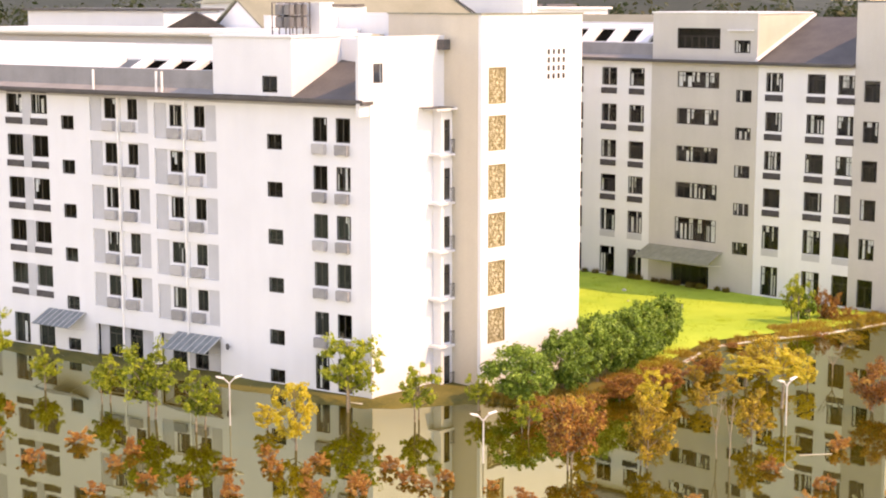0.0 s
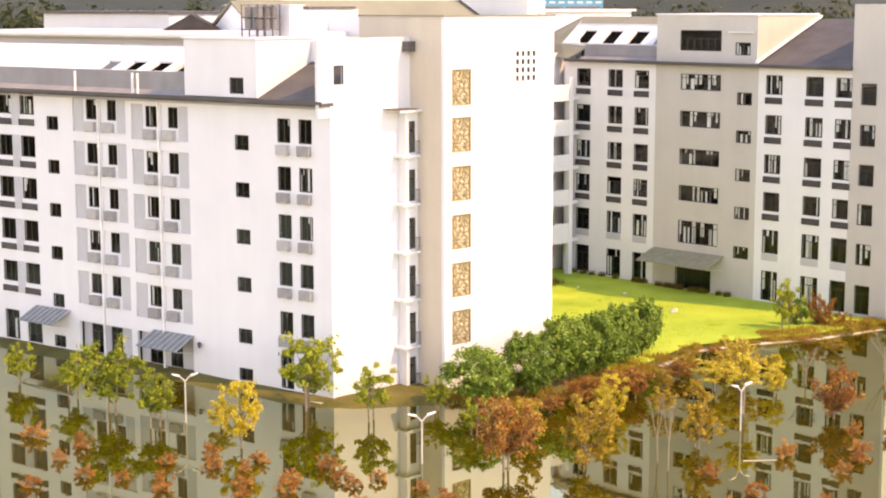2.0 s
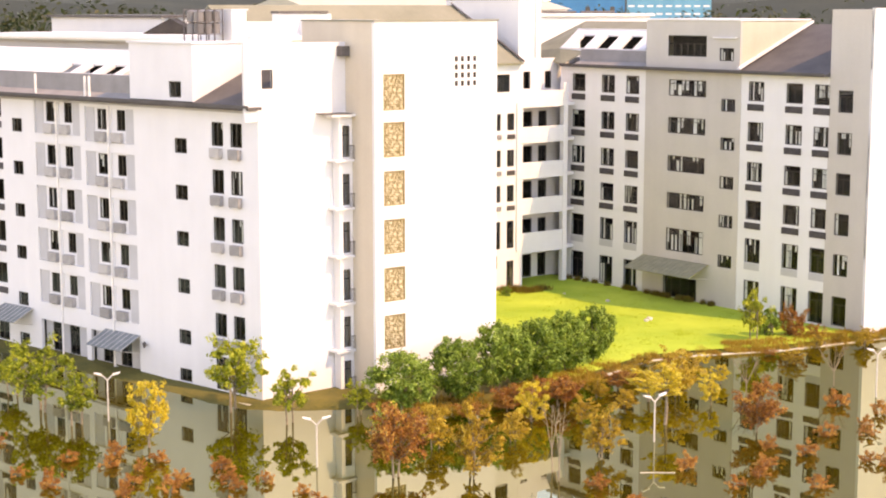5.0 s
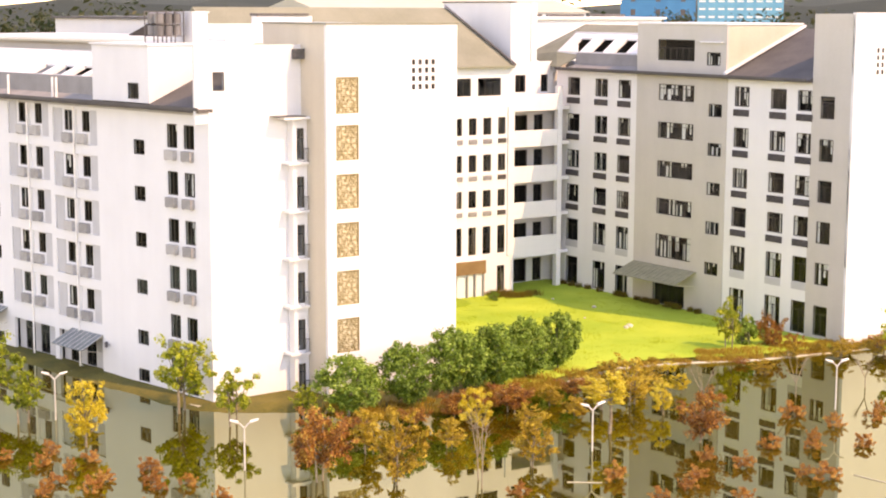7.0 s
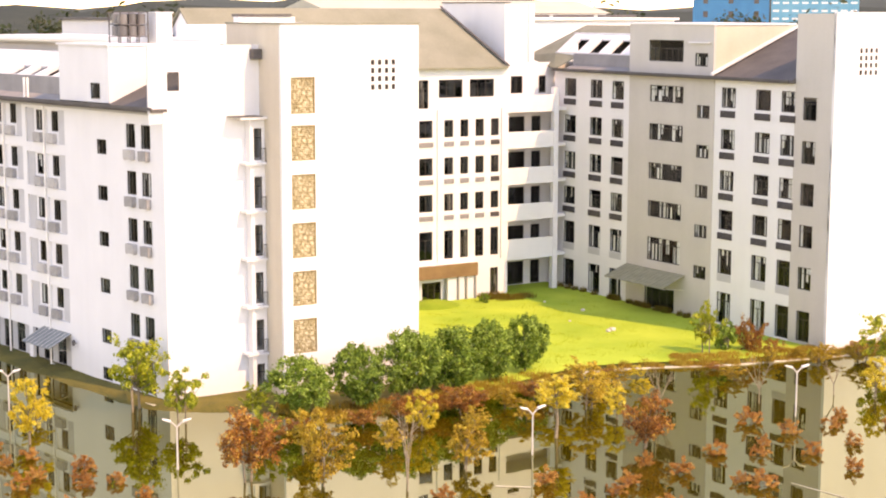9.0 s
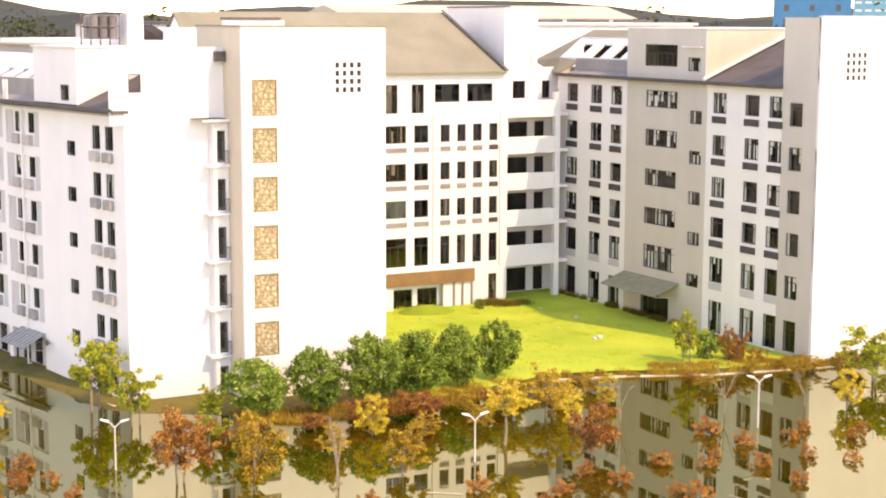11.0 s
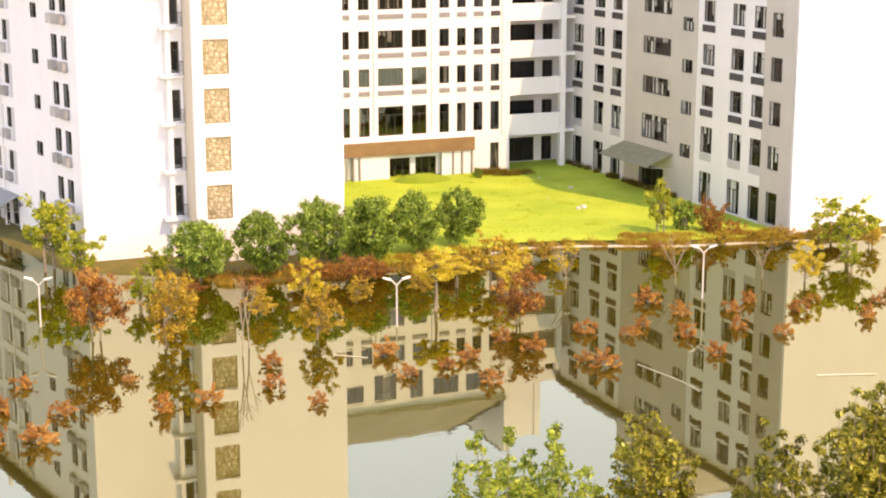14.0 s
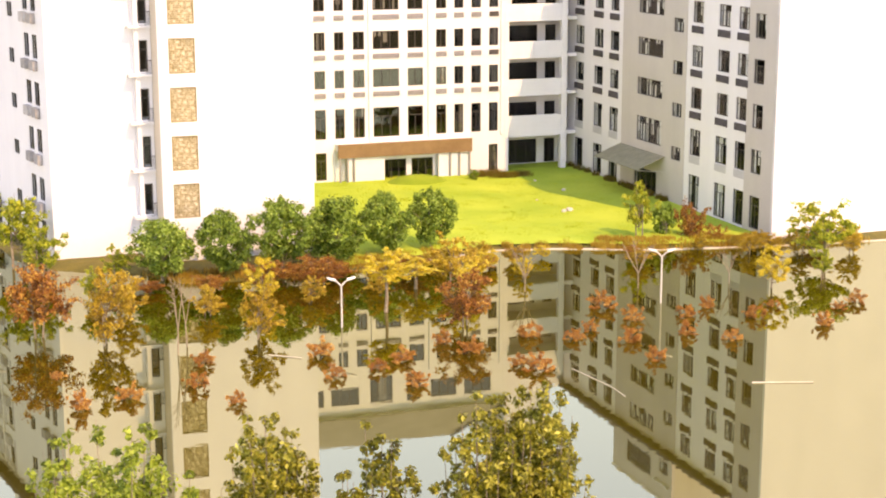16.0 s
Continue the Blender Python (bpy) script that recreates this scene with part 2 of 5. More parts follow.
def tube(bm, p, q, r0, r1, n=8):
    p, q = Vector(p), Vector(q)
    t = (q - p).to_track_quat("Z", "Y").to_matrix()
    a = [bm.verts.new(p + t @ Vector((r0 * math.cos(6.2832 * i / n), r0 * math.sin(6.2832 * i / n), 0))) for i in range(n)]
    b = [bm.verts.new(q + t @ Vector((r1 * math.cos(6.2832 * i / n), r1 * math.sin(6.2832 * i / n), 0))) for i in range(n)]
    for i in range(n):
        bm.faces.new((a[i], a[(i + 1) % n], b[(i + 1) % n], b[i]))
    bm.faces.new(a[::-1])
    bm.faces.new(b)


def mesh_of(name, bm, material):
    bmesh.ops.recalc_face_normals(bm, faces=bm.faces)
    me = bpy.data.meshes.new(name)
    bm.to_mesh(me)
    bm.free()
    me.materials.append(material)
    return me


def part(name, bm, material, parent, label="", at=None):
    ob = new(name, bm if isinstance(bm, bpy.types.Mesh) else mesh_of(name, bm, material))
    ob.parent = parent
    if at is not None:
        ob.matrix_basis = at
    return tagged(ob, label)


def thing(name, label, category, group="", kind="", at=None):
    ob = new(name)
    if at is not None:
        ob.matrix_basis = at
    return tagged(ob, label, category, group, kind)


def wall_mesh(bm, u0, u1, z0, z1, holes, thick=0.25, y=0.0):
    """A wall in the plane y, seen from -y, with rectangular openings (a, b, lo, hi) right through it."""
    us = sorted({round(u, 3) for u in (u0, u1, *(h[0] for h in holes), *(h[1] for h in holes))})
    zs = sorted({round(z, 3) for z in (z0, z1, *(h[2] for h in holes), *(h[3] for h in holes))})
    vs = {}

    def v(u, d, z):
        k = (round(u, 4), d, round(z, 4))
        if k not in vs:
            vs[k] = bm.verts.new((u, y + d, z))
        return vs[k]

    def solid(i, j):
        if not (0 <= i < len(us) - 1 and 0 <= j < len(zs) - 1):
            return False
        cu, cz = (us[i] + us[i + 1]) / 2, (zs[j] + zs[j + 1]) / 2
        return not any(h[0] < cu < h[1] and h[2] < cz < h[3] for h in holes)

    for i in range(len(us) - 1):
        for j in range(len(zs) - 1):
            if not solid(i, j):
                continue
            a, b, c, d = us[i], us[i + 1], zs[j], zs[j + 1]
            bm.faces.new((v(a, 0, c), v(b, 0, c), v(b, 0, d), v(a, 0, d)))
            bm.faces.new((v(a, thick, d), v(b, thick, d), v(b, thick, c), v(a, thick, c)))
            for di, dj, e, g in ((-1, 0, (a, c), (a, d)), (1, 0, (b, d), (b, c)), (0, -1, (b, c), (a, c)), (0, 1, (a, d), (b, d))):
                if not solid(i + di, j + dj):
                    bm.faces.new((v(e[0], 0, e[1]), v(g[0], 0, g[1]), v(g[0], thick, g[1]), v(e[0], thick, e[1])))


CACHE = {}


def cached(key, make, material):
    if key not in CACHE:
        bm = bmesh.new()
        make(bm)
        CACHE[key] = mesh_of(key[0], bm, material)
    return CACHE[key]


def window(parent, at, w, h, cols=2, transom=0.0, curtain=0.3, label="", pane_of=M_GLASS):
    """A framed window whose lower left corner is at the origin, seen from -y: frame, pane, and here and there a curtain."""
    def frame_bars(bm):
        t, m = 0.07, 0.03
        top = h * transom if transom else h - t + m
        cells = [(w * i / cols + (m if i else t), w * (i + 1) / cols - (m if i < cols - 1 else t), t, top - m) for i in range(cols)]
        if transom:
            cells.append((t, w - t, top + m, h - t))
        wall_mesh(bm, 0, w, 0, h, cells, 0.05, 0.015)

    ob = part("window", cached(("window_frame", w, h, cols, transom), frame_bars, M_FRAME), None, parent, label, at)
    pane = part("pane", cached(("pane", w, h, pane_of.name), lambda bm: box(bm, 0.05, 0.035, 0.05, w - 0.05, 0.045, h - 0.05), pane_of), None, ob)
    pane.visible_shadow = False
    # Besides curtains, these pale strips serve for open white sashes.
    if curtain and random.random() < curtain:
        count = random.choice((5, 6, 7)) if w > 3 else random.choice((1, 2, 3, 3))
        slots = random.sample(range(9 if w > 3 else 5), count)
        for slot in slots:
            cell = (w - 0.2) / (9 if w > 3 else 5)
            k = random.choice((0.4, 0.6, 0.85))
            lo, hi = random.choice(((0.0, 1.0), (0.0, 1.0), (0.0, 0.72), (0.35, 1.0), (0.72, 1.0)))

            def cloth(bm):
                n = 4
                f, g = [], []
                for q in range(n + 1):
                    u, dy = cell * k * q / n, 0.075 + 0.03 * (q % 2)
                    ends = (0.08 + (h - 0.16) * lo, 0.08 + (h - 0.16) * hi)
                    f.append([bm.verts.new((u, dy, z)) for z in ends])
                    g.append([bm.verts.new((u, dy + 0.01, z)) for z in ends])
                for q in range(n):
                    bm.faces.new((f[q][0], f[q + 1][0], f[q + 1][1], f[q][1]))
                    bm.faces.new((g[q][1], g[q + 1][1], g[q + 1][0], g[q][0]))
            part("curtain", cached(("curtain", w, h, k, lo, hi), cloth, M_CURTAIN), None, ob, "", Matrix.Translation((0.1 + cell * slot, 0, 0)))
    return ob


def louvre(parent, at, w, h, material, name="louvre"):
    def make(bm):
        box(bm, 0, 0.10, 0, w, 0.14, h)
        n = max(3, int(h / 0.11))
        for i in range(n):
            z = h * (i + 0.5) / n
            prism(bm, [(0.03, 0.02, z - 0.03), (0.03, 0.10, z + 0.03), (0.03, 0.10, z + 0.045), (0.03, 0.02, z - 0.015)], (w - 0.06, 0, 0))
        box(bm, 0, 0.0, 0, 0.03, 0.10, h)
        box(bm, w - 0.03, 0.0, 0, w, 0.10, h)
    return part(name, cached((name, w, h, material.name), make, material), None, parent, "", at)


def ac_unit(parent, at, w=0.95, h=0.62):
    def make(bm):
        box(bm, 0, 0, 0, w, 0.34, h)
        for i in range(9):
            a = 6.2832 * i / 9
            c, r = (w * 0.36, h * 0.5), h * 0.36
            box(bm, c[0] + r * math.cos(a) - 0.02, -0.025, c[1] + r * math.sin(a) - 0.02, c[0] + r * math.cos(a) + 0.02, 0.0, c[1] + r * math.sin(a) + 0.02)
        for i in range(6):
            box(bm, w * 0.70, -0.02, h * (0.15 + 0.12 * i), w * 0.95, 0.0, h * (0.19 + 0.12 * i))
        box(bm, 0.05, 0.02, -0.06, 0.12, 0.32, 0)
        box(bm, w - 0.12, 0.02, -0.06, w - 0.05, 0.32, 0)
    return part("air_conditioner", cached(("air_conditioner", w, h), make, M_AC), None, parent, "weathered grey outdoor air unit", at)


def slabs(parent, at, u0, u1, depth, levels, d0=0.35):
    """Floors and a corridor wall inside a wing, seen through its windows; their near-black colour carries the dimness.
    """
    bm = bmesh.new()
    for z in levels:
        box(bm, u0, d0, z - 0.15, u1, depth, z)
    part("floor_slab", bm, M_SHADE, parent, "", at)
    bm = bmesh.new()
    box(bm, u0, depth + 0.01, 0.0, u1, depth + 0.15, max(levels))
    part("corridor_wall", bm, M_SHADE, parent, "", at)
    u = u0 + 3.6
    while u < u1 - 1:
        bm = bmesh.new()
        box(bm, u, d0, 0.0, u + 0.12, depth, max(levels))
        part("partition", bm, M_SHADE, parent, "", at)
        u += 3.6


def poly_part(name, faces, material, parent, label="", thick=0.0):
    bm = bmesh.new()
    for f in faces:
        if thick:
            prism(bm, f, (0, 0, -thick))
        else:
            bm.faces.new([bm.verts.new(p) for p in f])
    return part(name, bm, material, parent, label)


# ---- ground, pond and lawn ----
SHORE = [(-400, 60), (-60, 62), (-18.5, 56), (-8.2, 3.0), (-6.0, 0.8), (-1.0, -2.6), (2, -6.2), (9, -7.2), (18, -5.2), (25, -3.4), (30, -4.6), (36, -7.2), (46, -9.2), (62, -11), (90, -14), (400, -30)]
NEAR_Y = -72.0


def shore_y(x):
    for (xa, ya), (xb, yb) in zip(SHORE, SHORE[1:]):
        if xa <= x <= xb:
            return ya + (yb - ya) * (x - xa) / (xb - xa)
    return SHORE[0][1] if x < 0 else SHORE[-1][1]


def shore_gap(x, y):
    """How far inland of the water's edge a place lies (negative: in the pond)."""
    best = 1e9
    for (xa, ya), (xb, yb) in zip(SHORE, SHORE[1:]):
        dx, dy = xb - xa, yb - ya
        t = max(0, min(1, ((x - xa) * dx + (y - ya) * dy) / (dx * dx + dy * dy)))
        best = min(best, math.hypot(x - xa - t * dx, y - ya - t * dy))
    inland = y > shore_y(x)
    if not inland:
        best = min(best, abs(y - NEAR_Y))
        inland = y < NEAR_Y
    return best if inland else -best


def ground_z(x, y):
    g = shore_gap(x, y)
    if g >= 0:
        return min(0.28, 0.02 + g * 0.16) + 0.05 * noise.noise((x * 0.4, y * 0.4, 0)) * min(1, g)
    return max(-1.6, 0.02 + g * 0.5)


xs = [-3000, -1500, -700, -350, -200, -140, -100] + [-80 + 1.25 * i for i in range(121)] + [80, 95, 120, 160, 240, 400, 800, 1600, 3000]
ys = [-3000, -1200, -500, -250, -150, -110] + [-90 + 4 * i for i in range(18)] + [-17 + 1.0 * i for i in range(52)] + [38, 44, 52, 62, 80, 110, 160, 250, 450, 900, 1800, 3200]
bm = bmesh.new()
gv = [[bm.verts.new((x, y, ground_z(x, y))) for x in xs] for y in ys]
for j in range(len(ys) - 1):
    for i in range(len(xs) - 1):
        bm.faces.new((gv[j][i], gv[j][i + 1], gv[j + 1][i + 1], gv[j + 1][i]))
tagged(new("ground", mesh_of("ground", bm, M_GROUND)), "dry khaki grass bank and campus ground", "ground", kind="structure")

bm = bmesh.new()
bm.faces.new([bm.verts.new(p) for p in ((-600, -75, 0), (600, -75, 0), (600, 70, 0), (-600, 70, 0))])
tagged(new("water", mesh_of("water", bm, M_WATER)), "still brown pond water mirroring the buildings", "pond", kind="structure")

bm = bmesh.new()
lx = [12.4 + 33.0 * i / 44 for i in range(45)]
lv = []
for x in lx:
    lo = shore_y(x) + 0.9
    lv.append([bm.verts.new((x, lo + (31.0 - lo) * j / 40, ground_z(x, lo + (31.0 - lo) * j / 40) * 0.5 + 0.22 + 0.03 * noise.noise((x * 0.3, j * 0.3, 3)))) for j in range(41)])
for i in range(44):
    for j in range(40):
        bm.faces.new((lv[i][j], lv[i + 1][j], lv[i + 1][j + 1], lv[i][j + 1]))
tagged(new("lawn", mesh_of("lawn", bm, M_LAWN)), "bright green mown courtyard lawn in sunshine", "lawn", kind="structure")

# low grassed mound before the hall's doors
bm = bmesh.new()
rings = [[bm.verts.new((28.5 + 2.9 * q * math.cos(a), 25.0 + 2.0 * q * math.sin(a), 0.25 + 0.72 * (1 - q * q) ** 0.8 + 0.04 * noise.noise((q * 3, a * 2, 1)))) for a in [6.2832 * k / 40 for k in range(40)]] for q in (0.15, 0.35, 0.55, 0.72, 0.86, 0.95, 1.0)]
bm.faces.new(rings[0])
for r0, r1 in zip(rings, rings[1:]):
    for k in range(40):
        bm.faces.new((r0[k], r1[k], r1[(k + 1) % 40], r0[(k + 1) % 40]))
tagged(new("grass_mound", mesh_of("grass_mound", bm, M_MOUND)), "low rounded green grass mound before the hall doors", "mound", kind="structure")

# ---- west wing ----
FLOORS = [0.3, 3.75, 7.15, 10.55, 13.95, 17.35, 20.75]
west = thing("dormitory_building", "white six-storey dormitory wing with grey window bays beside the pond", "building", "wings round the courtyard")
AL = 56.0
AROT = -79.25
A_AT = Matrix.Translation((-6.0, 3.4, 0)) @ pose(0, 0, 0, 0, 0, AROT) @ Matrix.Translation((-AL, 0, 0))


def aw(s, d=0.0, z=0.0):
    return A_AT @ Matrix.Translation((AL - s, d, z))


def a_world(s, d, z):
    return (A_AT @ Vector((AL - s, d, z)))[:]


holes, bays = [], []
ROWS_A = [17.28 - 3.36 * k for k in range(5)]            # bottoms of the grey bay panels, storey by storey
for s0, s1 in ((13.5, 19.45), (20.05, 25.95), (36.6, 42.4), (43.2, 49.0)):
    up = 0.0 if s0 < 19 else 0.3 if s0 < 26 else 0.5
    for z in [r + up for r in ROWS_A]:
        holes.append((AL - s1, AL - s0, z, z + 2.62))
        bays.append((s0, s1, z))
    holes.append((AL - s1, AL - s0, 0.25, 2.75))
    bays.append((s0, s1, None))
small = []
for s in (8.9, 29.0):
    for z in (17.0, 13.65, 10.3, 6.85, 3.1) if s < 10 else (17.54, 14.14, 10.74, 7.34, 3.55):
        small.append((s, z, 1.35, 1.08))
    small.append((s, 0.35, 1.35, 0.95))
for s, z, w, h in small:
    holes.append((AL - s, AL - s + w, z, z + h))
duo = []
for s in (4.85, 2.9, 32.2, 34.95, 53.0, 55.3):
    w = 1.22 if s < 10 else 1.75
    for z in (17.72, 14.4, 11.05, 7.7, 4.2) if s < 10 else (18.62, 15.28, 11.93, 8.55, 5.1):
        duo.append((s, z, w, 1.68))
        holes.append((AL - s, AL - s + w, z, z + 1.68))
    duo.append((s, 0.35, w, 2.4))
    holes.append((AL - s, AL - s + w, 0.35, 2.75))
bm = bmesh.new()
wall_mesh(bm, 0, AL, -1.2, 20.35, holes, 0.25)
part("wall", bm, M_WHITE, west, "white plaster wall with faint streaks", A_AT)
for s, z, w, h in small:
    window(west, aw(s, 0.05, z), w, h, 2, 0.0, 0.1)
for s, z, w, h in duo:
    window(west, aw(s, 0.05, z), w, h, 2, 0.0, 0.45)
    if z > 3:
        if s < 10:
            ac_unit(west, aw(s - 0.1, -0.36, z - 0.80), 1.05, 0.66)
        else:
            louvre(west, aw(s, -0.13, z - 0.86), w, 0.52, M_LOUVER)
for z in (18.62, 15.28, 11.93, 8.55, 5.1):
    bm = bmesh.new()
    box(bm, 0, -0.035, z - 0.88, 0.9, -0.003, z + 1.72)
    part("window_panel", bm, M_PANEL, west, "pale grey panel between paired windows", aw(33.15, 0, 0))
for s0, s1, z in bays:
    W = s1 - s0
    if z is None:
        hs = [(0.9, 2.3, 0.3, 2.6), (3.1, 4.4, 0.3, 2.6)]
        bm = bmesh.new()
        wall_mesh(bm, 0, W, 0.25, 2.75, hs, 0.15, 0.0)
        part("bay_panel", bm, M_PANEL, west, "", aw(s1, 0.45, 0))
        for a, b, lo, hi in hs:
            window(west, aw(s1 - a, 0.48, lo), b - a, hi - lo, 2, 0.75, 0.0)
        bm = bmesh.new()
        tube(bm, (W * 0.5, 0.02, 0.1), (W * 0.5, 0.02, 20.1), 0.075, 0.075, 8)
        for z in (2.9, 6.3, 9.7, 13.1, 16.5):
            tube(bm, (W * 0.5, 0.02, z), (W * 0.5, 0.02, z + 0.12), 0.105, 0.105, 8)
        part("downpipe", bm, M_TANK, west, "white rainwater downpipe", aw(s1, -0.12, 0))
        continue
    hs = [(W * 0.232, W * 0.47, z + 0.95, z + 2.5), (W * 0.63, W * 0.80, z + 0.95, z + 2.5)]
    bm = bmesh.new()
    wall_mesh(bm, 0, W, z, z + 2.62, hs, 0.15)
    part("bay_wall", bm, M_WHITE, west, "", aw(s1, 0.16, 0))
    for a, b in ((0.0, W * 0.185), (W * 0.815, W)):
        bm = bmesh.new()
        box(bm, a + 0.02, 0.12, z + 0.03, b - 0.02, 0.158, z + 2.59)
        part("bay_panel", bm, M_PANEL, west, "", aw(s1, 0, 0))
    for k, (a, b, lo, hi) in enumerate(hs):
        # High chance here: strips stand in for the left window's white sash.
        window(west, aw(s1 - a, 0.18, lo), round(b - a, 3), round(hi - lo, 3), 2, 0.0, 0.7 if k == 0 else 0.15)
        ac_unit(west, aw(s1 - a + (0.0 if k == 0 else 0.35), -0.19, z + 0.10), 1.1, 0.68)
    bm = bmesh.new()
    box(bm, W * 0.475, -0.02, z, W * 0.525, 0.158, z + 2.62)
    part("pier", bm, M_WHITE, west, "", aw(s1, 0, 0))
    bm = bmesh.new()
    box(bm, W * 0.2, -0.16, z, W * 0.8, 0.158, z + 0.035)
    part("unit_shelf", bm, M_WHITE, west, "", aw(s1, 0, 0))
slabs(west, A_AT, 0, AL - 0.3, 5.0, FLOORS, 0.7)
# eaves, roof skirt, stair head and end gable
bm = bmesh.new()
box(bm, 0, -0.85, 20.36, AL, 0.35, 20.60)
box(bm, 0, -0.95, 20.50, AL, -0.86, 20.72)
part("eave_board", bm, M_ROOF, west, "dark grey eave board", A_AT)
bm = bmesh.new()
prism(bm, [(0, -0.6, 20.61), (0, 0.5, 21.0), (0, 0.62, 22.3), (0, 0.9, 22.3), (0, 0.9, 20.61)], (AL - 13.4, 0, 0))
part("roof_skirt", bm, M_SKIRT, west, "grey rendered roof fascia", A_AT)
bm = bmesh.new()
prism(bm, [(AL - 6.3, -0.6, 20.61), (AL - 6.3, 8.9, 24.55), (AL - 6.3, 9.3, 24.55), (AL - 6.3, 9.3, 20.61)], (5.6, 0, 0))
part("roof_skirt", bm, M_ROOF, west, "dark shingled roof slope", A_AT)
bm = bmesh.new()
box(bm, AL - 6.3, 9.31, 20.7, AL - 0.9, 14.0, 24.4)
box(bm, 0, 14.8, 0, AL, 15.05, 21.6)
part("terrace", bm, M_TERRACE, west, "", A_AT)
# Screed floor given the dark roof tone to paint in the well's shade.
bm = bmesh.new()
box(bm, 0, 0.91, 20.9, AL - 13.4, 14.7, 21.1)
part("well_floor", bm, M_ROOF, west, "", A_AT)
bm = bmesh.new()
wall_mesh(bm, AL - 13.38, AL - 6.35, 20.74, 24.75, [(AL - 8.95, AL - 7.6, 20.98, 22.12)], 0.25, -0.35)
part("stair_head", bm, M_WHITE, west, "white stair head above the eaves", A_AT)
for name, b0, b1 in (("stair_head_side", (AL - 13.38, -0.099, 20.74), (AL - 13.13, 9.0, 24.75)), ("stair_head_side", (AL - 6.60, -0.099, 20.74), (AL - 6.35, 9.0, 24.75)),
                     ("stair_head_roof", (AL - 13.12, 0.0, 24.4), (AL - 6.61, 9.0, 24.7)), ("coping", (AL - 13.50, -0.50, 24.76), (AL - 6.25, 9.1, 24.90))):
    bm = bmesh.new()
    box(bm, *b0, *b1)
    part(name, bm, M_WHITE, west, "", A_AT)
window(west, aw(8.95, -0.30, 20.98), 1.35, 1.14, 2, 0.0, 0.0)
for s in (18.25, 18.8, 25.1):
    bm = bmesh.new()
    tube(bm, (0, 0, 0), (0, 0, 1.5), 0.09, 0.09)
    part("vent_pipe", bm, M_TANK, west, "", aw(s, -0.35, 20.7))

# Grey strip imitates the thin shadow line below the eaves.
bm = bmesh.new()
box(bm, 0, -0.16, 20.12, AL - 0.6, -0.004, 20.24)
part("eave_moulding", bm, M_PANEL, west, "thin grey strip standing for the eaves' shadow line", A_AT)
# end gable beside the tall block: plane y = 3.5
bm = bmesh.new()
LW = [(0.15, 1.15, z, z + 2.15) for z in (17.0, 13.6, 10.2, 6.8, 3.4, 0.4)]
wall_mesh(bm, -6.02, 1.30, -1.2, 19.6, LW, 0.3, 3.5)
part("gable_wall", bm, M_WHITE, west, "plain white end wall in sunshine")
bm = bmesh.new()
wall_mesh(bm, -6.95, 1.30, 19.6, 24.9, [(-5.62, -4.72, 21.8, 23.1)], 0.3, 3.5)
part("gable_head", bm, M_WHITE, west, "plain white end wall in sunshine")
window(west, pose(-5.62, 3.55, 21.8), 0.9, 1.3, 1, 0.0, 0.0)
bm = bmesh.new()
BW = [(0.42, 1.0, z, z + 2.2) for z in (16.9, 13.5, 10.1, 6.7, 3.3)] + [(0.42, 1.0, 0.3, 2.3)]
wall_mesh(bm, 0.12, 1.25, -1.2, 19.7, BW, 0.12, 2.7)
box(bm, 0.12, 2.83, -1.2, 0.24, 3.49, 19.7)
part("balcony_bay", bm, M_WHITE, west, "narrow white enclosed balcony bay")
for a, b, lo, hi in BW:
    window(west, pose(a, 2.71, lo), b - a, hi - lo, 1, 0.7, 0.0)
    bm = bmesh.new()
    box(bm, -0.35, 2.42, lo - 0.34, 1.25, 2.69, lo - 0.16)
    box(bm, -0.35, 2.691, lo - 0.34, 0.115, 3.49, lo - 0.16)
    part("balcony_slab", bm, M_WHITE, west)
    bm = bmesh.new()
    for k in range(5):
        tube(bm, (0.86 + 0.09 * k, 2.46, lo - 0.159), (0.86 + 0.09 * k, 2.46, lo + 0.78), 0.012, 0.012, 5)
    tube(bm, (0.80, 2.46, lo + 0.80), (1.24, 2.46, lo + 0.80), 0.025, 0.025, 6)
    part("railing", bm, M_FRAME, west, "dark metal balcony railing")
bm = bmesh.new()
box(bm, -0.8, 2.2, 19.75, 1.25, 3.49, 19.93)
part("hood", bm, M_WHITE, west)
# Dark lip put in for the shadow line beside the hood.
bm = bmesh.new()
box(bm, -1.25, 2.15, 19.935, 0.9, 3.49, 19.985)
part("drip_edge", bm, M_LOUVER, west, "thin dark strip standing for the hood's shadow line")
bm = bmesh.new()
box(bm, 0.55, 2.9, 23.9, 1.24, 3.49, 24.6)
part("vent_box", bm, M_LOUVER, west)

# tall block: front y = 0, x 1.28 to 12.2
TH = [(2.0, 3.86, 20.2, 22.72)] + [(2.0, 3.86, z - 2.45, z) for z in (19.4, 16.0, 12.6, 9.2, 5.8)]
VENT = [(8.29 + 0.56 * i, 8.60 + 0.56 * i, 21.72 + 0.58 * j, 22.10 + 0.58 * j) for i in range(4) for j in range(4)]
bm = bmesh.new()
wall_mesh(bm, 1.28, 12.2, -1.2, 26.3, TH + VENT, 0.3, 0.0)
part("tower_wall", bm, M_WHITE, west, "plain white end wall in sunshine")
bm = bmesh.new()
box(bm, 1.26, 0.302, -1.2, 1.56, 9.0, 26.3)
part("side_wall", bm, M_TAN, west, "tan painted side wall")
bm = bmesh.new()
box(bm, 11.9, 0.302, -1.2, 12.2, 27.0, 26.3)
